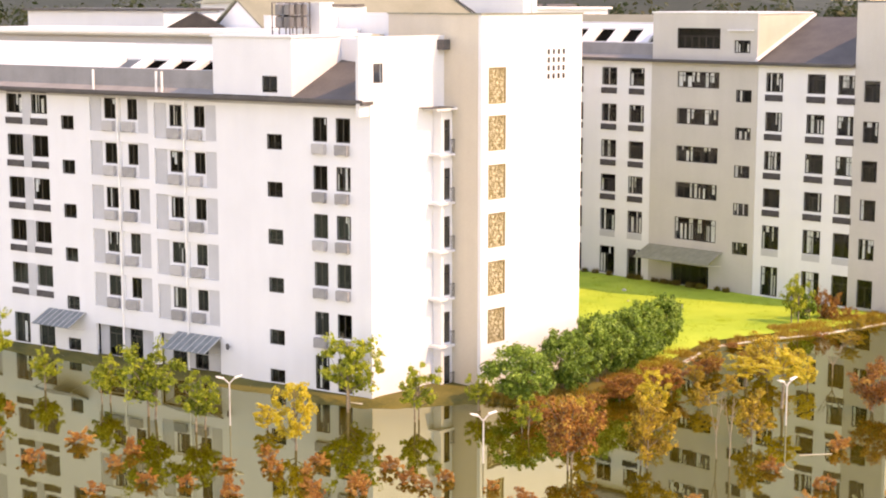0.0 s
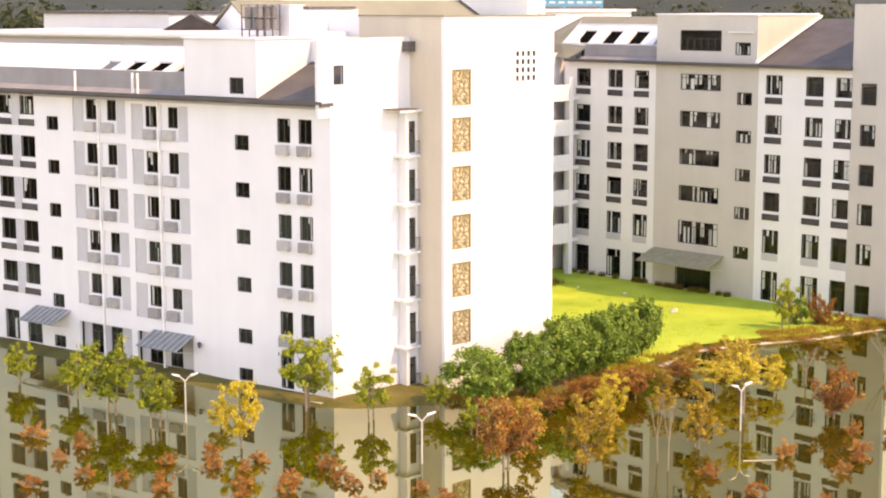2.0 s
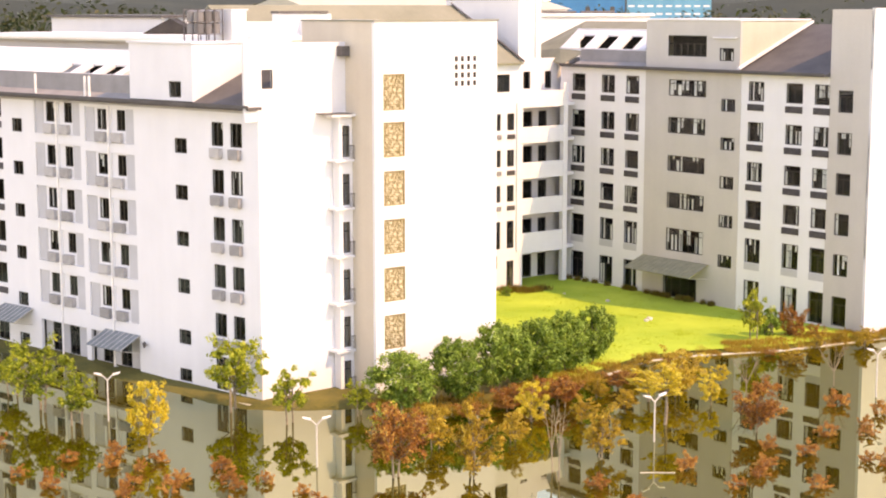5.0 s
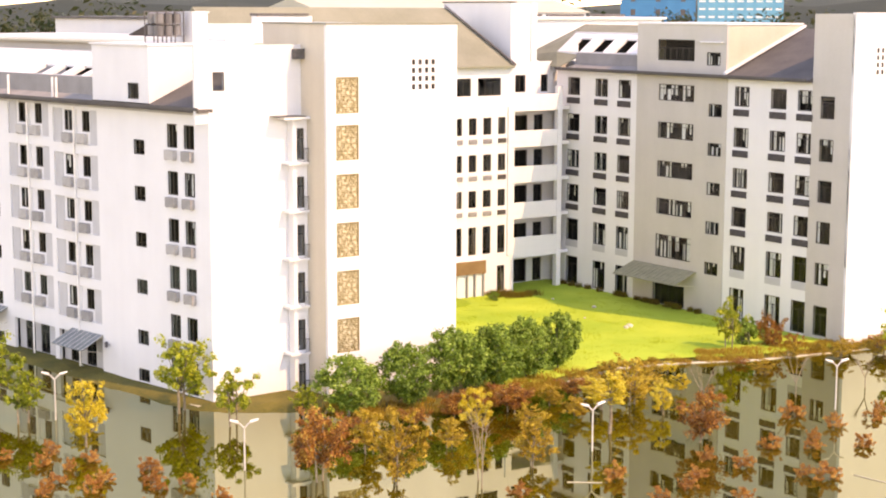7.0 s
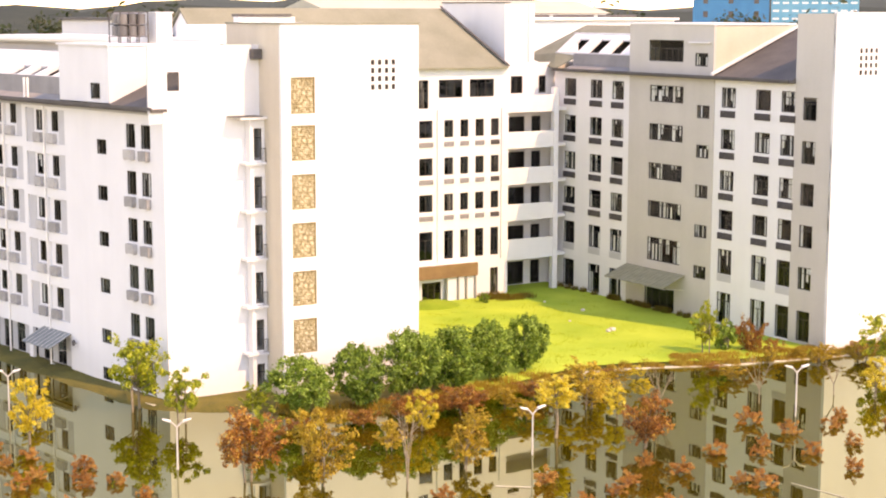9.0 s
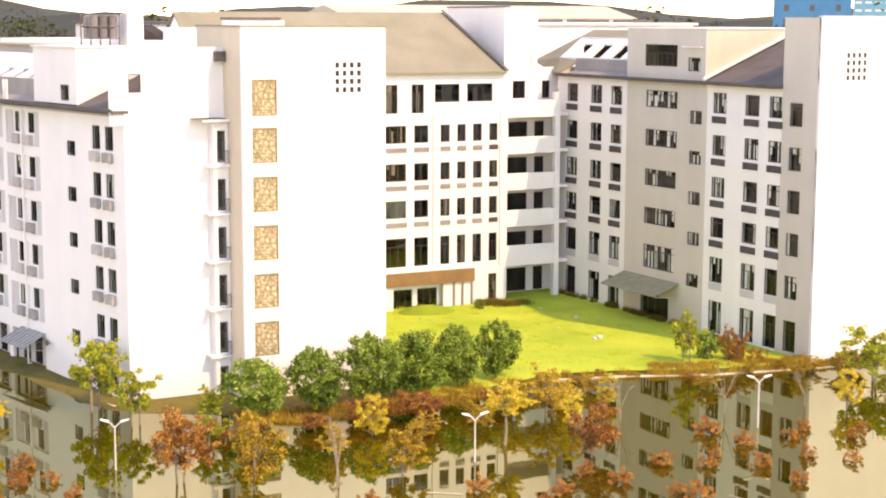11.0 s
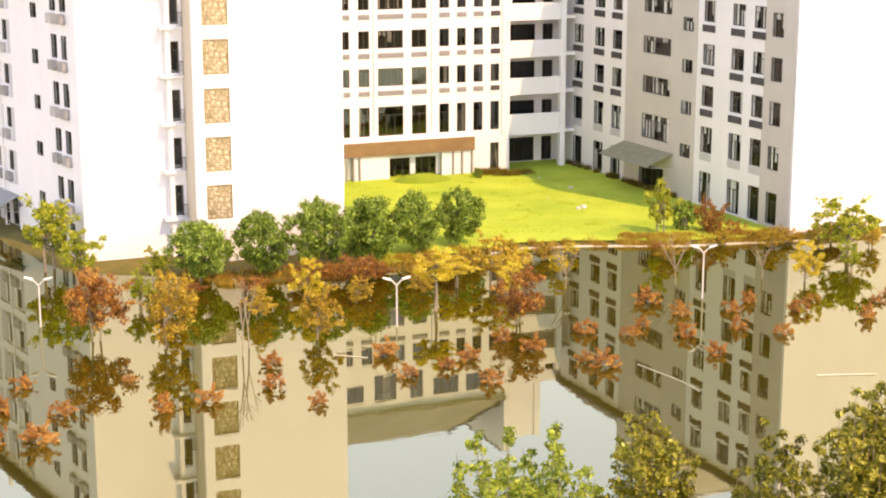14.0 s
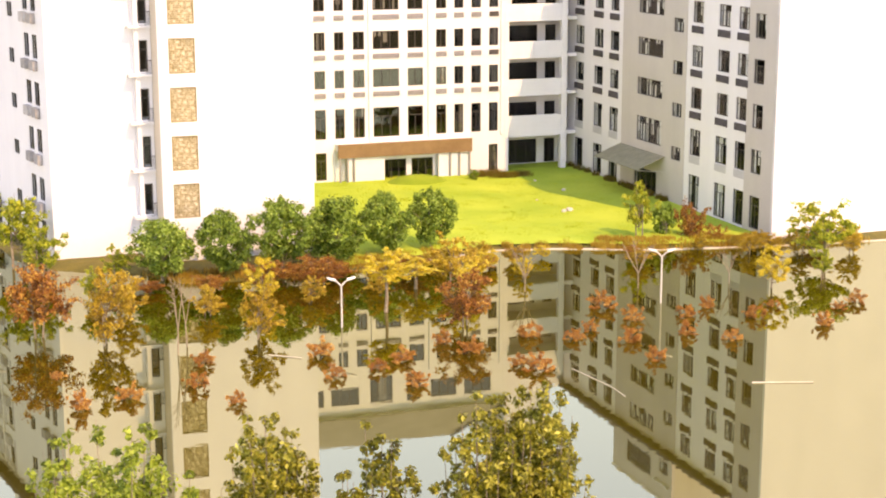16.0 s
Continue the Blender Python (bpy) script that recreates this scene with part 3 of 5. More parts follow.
box(bm, 1.57, 8.8, 18.0, 11.89, 9.0, 26.3)
part("side_wall", bm, M_WHITE, west)
bm = bmesh.new()
box(bm, 1.57, 0.302, 25.6, 11.89, 8.79, 25.9)
box(bm, 1.18, -0.08, 26.31, 12.28, 0.32, 26.42)
box(bm, 1.18, 0.33, 26.31, 1.60, 9.05, 26.42)
part("parapet_cap", bm, M_TERRACE, west)
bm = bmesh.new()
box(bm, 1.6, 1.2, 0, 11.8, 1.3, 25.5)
part("partition", bm, M_SHADE, west)


def lattice(parent, at, w, h):
    def make(bm):
        rnd = random.Random(4)
        t = 0.07
        for a in ((0, 0, w, t), (0, h - t, w, h), (0, t, t, h - t), (w - t, t, w, h - t)):
            box(bm, a[0], 0, a[1], a[2], 0.10, a[3])
        n, k = 14, 18
        for i in range(n):
            for j in range(k):
                x, z = t + (w - 2 * t) * (i + 0.5) / n, t + (h - 2 * t) * (j + 0.5) / k
                dx, dz = (w - 2 * t) / n * 0.52, (h - 2 * t) / k * 0.52
                g, d0 = rnd.uniform(0.014, 0.032), rnd.uniform(0.0, 0.05)
                pick = rnd.random()
                if pick < 0.27:
                    box(bm, x - dx, d0, z - g, x + dx * rnd.uniform(0.3, 1), 0.08, z + g)
                elif pick < 0.54:
                    box(bm, x - g, d0, z - dz, x + g, 0.08, z + dz * rnd.uniform(0.3, 1))
                elif pick < 0.72:
                    prism(bm, [(x - dx, d0, z), (x, d0, z - dz), (x + dx, d0, z), (x, d0, z + dz)][::-1], (0, 0.08 - d0, 0))
                elif pick < 0.84:
                    box(bm, x - dx * 0.7, d0, z - dz * 0.7, x + dx * 0.7, 0.08, z + dz * 0.7)
    ob = part("lattice_screen", cached(("lattice_screen", w, h), make, M_GOLD), None, parent, "gold ornamental lattice screen", at)
    part("backing", cached(("lattice_backing", w, h), lambda bm: box(bm, 0.06, 0.085, 0.06, w - 0.06, 0.13, h - 0.06), M_CREAM), None, ob, "pale cream backing")
    return ob


for a, b, lo, hi in TH:
    lattice(west, pose(a, 0.05, lo), b - a, round(hi - lo, 3))
# Shallow near-black plates imitate the shaded depth of the vent holes.
for a, b, lo, hi in VENT:
    part("vent_grille", cached(("vent_grille", 1), lambda bm: box(bm, -0.02, 0.07, -0.02, 0.33, 0.10, 0.40), M_DARK), None, west, "", pose(a, 0, lo))


# ---- awnings over doors ----
def awning(parent, at, w, out, material, label, drop=0.9):
    bm = bmesh.new()
    prism(bm, [(0, 0, 0), (0, -out, -drop), (0, -out, -drop + 0.05), (0, 0, 0.05)], (w, 0, 0))
    ob = part("awning", bm, material, parent, label, at)
    n = int(w / 0.55)
    for i in range(n + 1):
        bm = bmesh.new()
        u = (w - 0.06) * i / n
        prism(bm, [(u, 0, 0.051), (u, -out, -drop + 0.051), (u, -out, -drop + 0.09), (u, 0, 0.09)], (0.06, 0, 0))
        part("rib", bm, M_STEEL if material is M_BLUEAWN else material, ob)
    for u in (0.1, w / 2, w - 0.16):
        bm = bmesh.new()
        tube(bm, (u, -0.02, -1.3), (u, -out + 0.1, -drop - 0.02), 0.03, 0.03, 6)
        tube(bm, (u, -0.02, -0.04), (u, -out + 0.1, -drop - 0.02), 0.025, 0.025, 6)
        part("bracket", bm, M_STEEL, ob)


awning(west, aw(17.6, -0.02, 3.0), 4.2, 1.9, M_BLUEAWN, "translucent blue-grey door awning", 0.9)
awning(west, aw(31.0, -0.02, 3.4), 4.0, 1.9, M_BLUEAWN, "translucent blue-grey door awning", 0.9)

bm = bmesh.new()
tube(bm, (0, -0.30, 0), (0, -0.30, 0.34), 0.10, 0.14, 10)
tube(bm, (0, -0.30, 0.34), (0, -0.30, 0.44), 0.14, 0.04, 10)
box(bm, -0.03, -0.20, 0.12, 0.03, -0.003, 0.18)
part("wall_lamp", bm, M_LOUVER, west, "small dark wall lantern", aw(12.6, 0, 2.3))

# ---- north wing ----
north = thing("hall_building", "white central hall wing with a brown entrance fascia facing the lawn", "building", "wings round the courtyard")
NY = 27.42
NCOL = [(12.6, 0.95), (14.3, 0.95), (16.0, 0.95), (17.9, 0.95), (19.75, 1.0), (21.6, 0.9), (23.34, 1.06), (25.2, 2.47), (28.48, 1.47), (31.21, 0.99), (32.97, 0.9), (34.64, 0.95), (36.38, 0.9)]
nh, nwin, nlou = [], [], []
for u, w in NCOL:
    for k, top in enumerate((17.25, 13.77, 10.37)):
        nwin.append((u, w, top - 1.62, 1.62))
        nlou.append((u, w, top - 2.45, 0.45))
    nwin.append((u, w, 4.22, 2.68))
    if u < 21 or u > 36:
        nwin.append((u, w, 0.5, 2.5))
for u, w in ((14.0, 2.7), (17.4, 2.7), (20.8, 2.7), (24.6, 2.2), (28.2, 1.3), (30.6, 2.6), (33.98, 2.72)):
    nwin.append((u, w, 18.35, 2.63) if u in (24.6, 28.2) else (u, w, 19.3, 1.68))
nh = [(u, u + w, z, z + h) for u, w, z, h in nwin]
nh += [(26.2, 28.3, 0.2, 2.1), (28.8, 30.9, 0.2, 2.1)]
bm = bmesh.new()
wall_mesh(bm, 12.22, 38.0, -0.2, 22.0, nh, 0.3, NY)
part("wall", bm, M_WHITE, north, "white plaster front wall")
for u, w, z, h in nwin:
    window(north, pose(u, NY + 0.06, z), w, h, 3 if w > 2 else 2, 0.7 if h > 2 else 0.0, 0.3, "", M_TINTED)
for u, w, z, h in nlou:
    louvre(north, pose(u, NY - 0.13, z), w, h, M_LOUVER if u > 36 else M_LOUVER_PALE)
for u in (12.4, 18.9, 24.75, 30.4, 37.5):
    bm = bmesh.new()
    box(bm, u, NY - 0.18, 3.9, u + 0.35, NY - 0.002, 18.2)
    part("pilaster", bm, M_WHITE, north)
slabs(north, pose(0, NY, 0), 12.3, 37.9, 6.0, FLOORS)
# entrance with its fascia, posts and doors
bm = bmesh.new()
box(bm, 21.6, NY - 0.95, 2.55, 34.4, NY - 0.75, 3.80)
part("fascia", bm, M_BROWN, north, "terracotta brown entrance fascia")
bm = bmesh.new()
box(bm, 21.6, NY - 0.74, 3.2, 34.4, NY - 0.01, 3.78)
box(bm, 22.6, NY - 0.70, 0.1, 26.0, NY - 0.30, 3.19)
box(bm, 31.2, NY - 0.70, 0.1, 34.2, NY - 0.30, 3.19)
part("porch", bm, M_WHITE, north)
for u in (21.7, 22.4, 23.0, 32.2, 33.1, 34.1):
    bm = bmesh.new()
    box(bm, u, NY - 0.92, 0.1, u + 0.14, NY - 0.76, 2.54)
    part("post", bm, M_SKIRT, north, "slim dark grey porch post")
for u in (26.2, 28.8):
    window(north, pose(u, NY + 0.1, 0.2), 2.1, 1.9, 3, 0.0, 0.0, "dark glazed entrance doors")
# hipped roof behind the parapet
RZ, RE = 27.5, 22.1
poly_part("roof", [[(8.1, NY - 0.6, RE), (37.9, NY - 0.6, RE), (35.2, 34.5, RZ), (8.1, 34.5, RZ)],
                   [(37.9, NY - 0.6, RE), (37.9, 42.0, RE), (35.2, 34.5, RZ)],
                   [(37.9, 42.0, RE), (8.1, 42.0, RE), (8.1, 34.5, RZ), (35.2, 34.5, RZ)]], M_TERRACE, north, "pale khaki shingled hip roof", 0.18)
bm = bmesh.new()
prism(bm, [(8.3, NY - 0.2, 12.0), (8.3, 41.6, 12.0), (8.3, 41.6, RE - 0.15), (8.3, 34.5, RZ - 0.3), (8.3, NY - 0.2, RE - 0.15)], (0.3, 0, 0))
part("gable_wall", bm, M_WHITE, north, "white gable wall under the roof")
bm = bmesh.new()
prism(bm, [(37.9, NY - 0.6, RE + 0.02), (35.2, 34.5, RZ + 0.02), (34.9, 34.4, RZ + 0.25), (37.6, NY - 0.75, RE + 0.25)], (0.45, 0.3, 0))
part("hip_cap", bm, M_LOUVER, north, "dark hip edge capping")
for name, b0, b1, mat in (("roof_block", (9.8, 25.7, 18.0), (15.1, 26.7, 26.75), M_WHITE), ("roof_block_low", (4.6, 25.8, 18.0), (9.79, 26.7, 26.1), M_WHITE), ("roof_block_coping", (9.7, 25.55, 26.76), (14.7, 26.8, 26.98), M_LOUVER)):
    bm = bmesh.new()
    box(bm, *b0, *b1)
    part(name, bm, mat, north)
bm = bmesh.new()
box(bm, 12.25, NY - 0.35, 22.01, 38.1, NY + 0.3, 22.12)
part("cornice", bm, M_WHITE, north)
for x0, x1, y0, y1, low, top in ((38.4, 38.9, 28.2, 39.5, 14.0, 28.0), (43.1, 43.75, 31.03, 39.5, 22.31, 28.0), (38.91, 43.09, 31.2, 31.6, 22.31, 27.9)):
    bm = bmesh.new()
    box(bm, x0, y0, low, x1, y1, top)
    part("stair_tower_wall", bm, M_WHITE, north, "tall white wall of the rear stair tower")
bm = bmesh.new()
box(bm, 38.33, 28.1, 28.01, 38.97, 39.6, 28.13)
part("tower_coping", bm, M_ROOF, north)
# open corner galleries between the hall and the east wing
for k, z in enumerate((3.55, 7.35, 10.85, 14.3, 17.75)):
    bm = bmesh.new()
    box(bm, 38.05, NY + 0.25, z, 45.3, 36.0, z + 0.3)
    box(bm, 38.05, NY + 0.10, z - 0.05, 44.2, NY + 0.24, z + (1.95 if k == 0 else 1.55))
    part("gallery", bm, M_WHITE, north, "white open gallery with a solid parapet")
bm = bmesh.new()
box(bm, 37.95, NY - 0.02, -0.2, 38.35, NY + 0.5, 22.0)
box(bm, 43.7, NY + 0.05, -0.2, 44.25, NY + 0.6, 20.0)
part("pillar", bm, M_WHITE, north)
bm = bmesh.new()
GH = [(38.5, 42.7, z, z + 2.3) for z in (0.4, 4.0, 7.8, 11.3, 14.75)] + [(43.5, 44.6, z, z + 2.3) for z in (0.4, 4.0, 7.8, 11.3, 14.75)]
GT = [(41.0, 42.4, 19.3, 21.0), (44.3, 45.2, 19.3, 21.0)]
wall_mesh(bm, 38.0, 49.5, 0, 22.3, GH + GT, 0.25, NY + 3.6)
part("gallery_wall", bm, M_WHITE, north)
for a, b, lo, hi in GH + GT:
    window(north, pose(a, NY + 3.66, lo), round(b - a, 2), round(hi - lo, 2), 4 if b - a > 2 else 2, 0.0, 0.0)
bm = bmesh.new()
box(bm, 38.0, NY + 5.0, 0, 49.5, NY + 5.2, 22)
part("partition", bm, M_SHADE, north)

# ---- east wing ----
east = thing("dormitory_building", "white dormitory wing with a grey stair tower and dark window louvres", "building", "wings round the courtyard")
EX = 45.43
E_AT = Matrix.Translation((EX, 29.85, 0)) @ pose(0, 0, 0, 0, 0, -90)


def ew(y, d=0.0, z=0.0):
    return E_AT @ Matrix.Translation((30.0 - y, d, z))


eh, ewin, elou, epan = [], [], [], []
for y, w in ((28.3, 1.85), (24.15, 1.85), (20.78, 1.78), (5.45, 1.78), (1.2, 1.82), (-1.85, 1.75)):
    for top in (20.85, 17.3, 13.77, 10.37):
        ewin.append((y, w, top - 1.72, 1.72))
        elou.append((y, w, top - 2.55, 0.58))
    ewin.append((y, w, 4.8, 2.16))
    epan.append((y, w, 4.15, 0.62))
    ewin.append((y, w, 0.5, 2.7))
tower_win = [(15.12, 4.7, z, 1.5) for z in (19.2, 15.75, 12.2, 8.75)] + [(15.12, 4.7, 4.75, 2.15)]
tower_small = [(8.6, 1.7, z, 1.15) for z in (18.05, 14.6, 11.1, 7.6, 3.95)]
tower_win_low = [(15.4, 4.3, 0.4, 2.0)]
def hole(l):
    return [(30.0 - y, 30.0 - y + w, z, z + h) for y, w, z, h in l]
bm = bmesh.new()
wall_mesh(bm, 0, 11.9, -0.2, 21.5, hole([q for q in ewin if q[0] > 10]), 0.3)
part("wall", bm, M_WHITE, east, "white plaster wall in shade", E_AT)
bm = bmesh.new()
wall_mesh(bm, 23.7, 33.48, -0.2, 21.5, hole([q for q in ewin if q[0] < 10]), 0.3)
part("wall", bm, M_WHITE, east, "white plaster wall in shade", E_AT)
bm = bmesh.new()
wall_mesh(bm, 11.902, 23.698, -0.2, 21.5, hole(tower_win + tower_small + tower_win_low), 0.36, -0.06)
part("tower_wall", bm, M_BEIGE, east, "beige-grey stair tower wall", E_AT)
for y, w, z, h in ewin:
    window(east, ew(y, 0.06, z), w, h, 2, 0.72, 0.75)
for y, w, z, h in tower_win:
    window(east, ew(y, 0.02, z), w, h, 5, 0.75, 0.95)
for y, w, z, h in tower_small:
    window(east, ew(y, 0.02, z), w, h, 2, 0.0, 0.5)
window(east, ew(15.4, 0.02, 0.4), 4.3, 2.0, 4, 0.0, 0.0, "dark glazed ground-floor entrance")
for y, w, z, h in elou:
    louvre(east, ew(y, -0.12, z), w, h, M_LOUVER)
for y, w, z, h in epan:
    bm = bmesh.new()
    box(bm, 0, -0.03, 0, w, -0.003, h)
    part("spandrel", bm, M_PANEL, east, "", ew(y, 0, z))
slabs(east, E_AT, 0.3, 37.0, 5.0, FLOORS)
# Dark partitions added behind these windows to keep the bright gallery from showing through.
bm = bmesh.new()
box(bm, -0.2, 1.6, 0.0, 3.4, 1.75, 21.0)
part("partition", bm, M_SHADE, east, "", E_AT)
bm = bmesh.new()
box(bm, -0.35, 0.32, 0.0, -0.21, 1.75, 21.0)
part("partition", bm, M_SHADE, east, "", E_AT)
bm = bmesh.new()
box(bm, 0.6, -0.75, 21.51, 33.48, 0.4, 21.72)
box(bm, 0.6, -0.85, 21.60, 33.48, -0.76, 21.82)
part("eave_board", bm, M_ROOF, east, "dark grey eave board", E_AT)
bm = bmesh.new()
prism(bm, [(2.2, -0.5, 21.73), (2.2, 0.5, 22.1), (2.2, 0.62, 23.2), (2.2, 0.9, 23.2), (2.2, 0.9, 21.73)], (9.7, 0, 0))
part("roof_skirt", bm, M_SKIRT, east, "grey rendered roof fascia", E_AT)
bm = bmesh.new()
prism(bm, [(23.75, -0.5, 21.73), (23.75, 9.2, 25.75), (23.75, 9.6, 25.75), (23.75, 9.6, 21.73)], (9.7, 0, 0))
part("roof_skirt", bm, M_ROOF, east, "dark shingled roof slope", E_AT)
bm = bmesh.new()
box(bm, 23.75, 9.61, 21.6, 33.4, 14.0, 25.6)
part("terrace", bm, M_TERRACE, east, "", E_AT)
# Dark tone on this floor stands for shade inside the roof opening.
bm = bmesh.new()
box(bm, 0.8, 0.91, 21.6, 11.9, 14.0, 21.9)
part("well_floor", bm, M_ROOF, east, "", E_AT)
bm = bmesh.new()
RW = [(30 - 15.1, 30 - 10.3, 22.85, 24.75), (30 - 8.75, 30 - 7.05, 22.55, 23.7)]
wall_mesh(bm, 12.1, 23.7, 21.73, 26.1, RW, 0.25, -0.25)
part("stair_head", bm, M_BEIGE, east, "beige-grey stair head above the eaves", E_AT)
for name, b0, b1 in (("stair_head_side", (12.1, 0.001, 21.73), (12.35, 9.0, 26.1)), ("stair_head_side", (23.45, 0.001, 21.73), (23.7, 9.0, 26.1)),
                     ("stair_head_roof", (12.36, 0.1, 25.6), (23.44, 9.0, 25.9)), ("coping", (12.0, -0.35, 26.11), (23.8, 9.1, 26.25)), ("window_hood", (20.6, -0.50, 24.55), (23.3, -0.26, 24.65))):
    bm = bmesh.new()
    box(bm, *b0, *b1)
    part(name, bm, M_SIDE if name == "stair_head_side" else M_WHITE, east, "", E_AT)
bm = bmesh.new()
prism(bm, [(23.72, -0.6, 21.85), (23.72, 9.2, 25.9), (23.72, 9.2, 26.1), (23.72, -0.6, 22.05)], (0.3, 0, 0))
part("verge_coping", bm, M_WHITE, east, "white coping along the roof verge", E_AT)
bm = bmesh.new()
box(bm, 12.4, 3.0, 21.8, 23.4, 3.1, 25.5)
part("partition", bm, M_SHADE, east, "", E_AT)
window(east, ew(15.1, -0.19, 22.85), 4.8, 1.9, 6, 0.6, 0.0)
window(east, ew(8.75, -0.19, 22.55), 1.7, 1.15, 2, 0.0, 0.6)
# end block
bm = bmesh.new()
EB = [(30 + 4.4, 30 + 5.92, z, z + 1.85) for z in (18.6, 15.1, 11.7, 8.3, 4.85)] + [(30 + 4.4, 30 + 5.92, 0.6, 3.1)]
wall_mesh(bm, 33.5, 37.72, -0.6, 27.1, EB, 0.3, -0.04)
part("end_block_side", bm, M_BEIGE, east, "beige-grey painted side wall", E_AT)
for a, b, lo, hi in EB:
    window(east, E_AT @ Matrix.Translation((a, 0.03, lo)), round(b - a, 2), round(hi - lo, 2), 2, 0.72, 0.5)
EV = [(47.97 + 0.56 * i, 48.28 + 0.56 * i, 22.27 + 0.58 * j, 22.65 + 0.58 * j) for i in range(4) for j in range(4)]
bm = bmesh.new()
wall_mesh(bm, EX - 0.04, 57.5, -0.8, 27.1, EV, 0.3, -8.02)
part("end_wall", bm, M_WHITE, east, "plain white end wall in sunshine")
# Same dark plates: hole shade painted just behind the wall face.
for a, b, lo, hi in EV:
    part("vent_grille", cached(("vent_grille", 2), lambda bm: box(bm, -0.02, 0.07, -0.02, b - a + 0.02, 0.10, hi - lo + 0.02), M_DARK), None, east, "", pose(a, -8.02, lo))
bm = bmesh.new()
box(bm, 57.2, -7.7, -0.8, 57.5, 30, 22)
box(bm, 45.8, -7.7, 26.6, 57.2, -3.5, 26.8)
box(bm, EX - 0.1, -8.1, 27.11, 57.6, -7.7, 27.22)
box(bm, 45.8, -3.8, 20.0, 57.2, -3.5, 27.1)
part("end_block_roof", bm, M_WHITE, east)
awning(east, ew(18.0, -0.08, 3.95), 8.4, 2.6, M_AWNING, "grey-green sheet awning over the entrance", 1.0)

# ---- roof openings with white rafters, attic block, tank rack ----
def rafters(parent, at, u0, u1, d0, z0, d1, z1, step, ridge=True, wide=0.95, k=0.45):
    """A loggia cut into the roof slope: white sloping rafters over a well coloured dark for its shade."""
    u = u0
    while u < u1 - 0.5:
        bm = bmesh.new()
        prism(bm, [(u, d0, z0), (u, d1, z1), (u, d1, z1 - 0.32), (u, d0, z0 - 0.32)], (wide, 0, 0))
        part("rafter", bm, M_WHITE, parent, "broad white sloping roof rafter", at)
        u += step
    bm = bmesh.new()
    dm, zm = d0 + (d1 - d0) * k, z0 + (z1 - z0) * k
    prism(bm, [(u0, dm, zm - 0.03), (u0, d1, z1 - 0.03), (u0, d1, z1 - 0.2), (u0, dm, zm - 0.2)], (u1 - u0, 0, 0))
    part("roof_panel", bm, M_WHITE, parent, "closed white upper roof panel", at)
    bm = bmesh.new()
    box(bm, u0, d0 - 0.05, z0 - 0.35, u1, d0 + 0.25, z0 + 0.06)
    part("rim_beam", bm, M_WHITE, parent, "", at)
    bm = bmesh.new()
    box(bm, u0, d1 - 0.1, z1 - 0.35, u1, d1 + 0.3, z1 + 0.06)
    part("rim_beam", bm, M_WHITE, parent, "", at)
    # Near-black back wall: the well's shade put into its colour.
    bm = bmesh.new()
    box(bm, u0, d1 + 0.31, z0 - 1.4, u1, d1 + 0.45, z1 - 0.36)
    part("well_wall", bm, M_SHADE, parent, "", at)
    if ridge:
        bm = bmesh.new()
        prism(bm, [(u0, d1 + 0.31, z1 + 0.05), (u0, d1 + 2.4, z1 + 0.8), (u0, d1 + 6.0, z1 - 0.8), (u0, d1 + 6.0, z1 - 1.2)], (u1 - u0, 0, 0))
        part("ridge", bm, M_TERRACE, parent, "khaki roof ridge", at)


rafters(west, A_AT, AL - 25.6, AL - 13.6, 1.1, 22.25, 4.9, 23.95, 2.75, False)
bm = bmesh.new()
prism(bm, [(0, 1.05, 22.31), (0, 5.2, 24.01), (0, 5.2, 23.6), (0, 1.05, 21.9)], (AL - 25.62, 0, 0))
part("roof_panel", bm, M_WHITE, west, "closed white sloping roof panel", A_AT)
rafters(east, E_AT, -1.4, 11.9, 1.1, 23.25, 3.5, 25.1, 3.4, True, 1.6, 0.75)
bm = bmesh.new()
for face in ([(-7.0, 1.5, 22.8), (-1.42, 1.04, 23.2), (-1.42, 3.5, 25.05), (-2.9, 5.9, 25.9)], [(-7.0, 1.5, 22.8), (0.6, -0.5, 21.74), (2.3, 1.04, 23.0), (-1.42, 1.04, 23.2)],
             [(-1.42, 3.81, 25.15), (-1.42, 5.9, 25.9), (-2.9, 5.9, 25.9)], [(-2.9, 5.9, 25.9), (-1.42, 5.9, 25.9), (-1.42, 9.5, 24.3), (-2.9, 9.5, 24.3)]):
    prism(bm, face, (0, 0, -0.12))
part("hip_slope", bm, M_TERRACE, east, "pale khaki hip slope in sunshine", E_AT)
bm = bmesh.new()
wall_mesh(bm, -3.1, -1.9, 22.7, 27.05, [], 0.3, 11.5)
part("attic_front", bm, M_WHITE, west, "plain white attic wall above the gable")
for name, b0, b1, mat in (("attic_side", (-2.2, 11.801, 22.7), (-1.9, 16.0, 27.05), M_WHITE), ("attic_side", (-3.1, 11.801, 22.7), (-2.8, 16.0, 27.05), M_WHITE),
                          ("attic_roof", (-2.79, 11.801, 26.5), (-2.21, 16.0, 26.8), M_WHITE), ("attic_coping", (-3.2, 11.4, 27.06), (-1.8, 16.1, 27.15), M_WHITE),
                          ("roof_terrace", (-1.88, 9.05, 22.7), (4.2, 16.0, 24.6), M_WHITE)):
    bm = bmesh.new()
    box(bm, *b0, *b1)
    part(name, bm, mat, west)
bm = bmesh.new()
prism(bm, [(-1.8, 11.35, 24.61), (3.8, 15.2, 24.61), (3.8, 15.2, 24.72), (-1.8, 11.35, 24.72)], (-0.06, 0.09, 0))
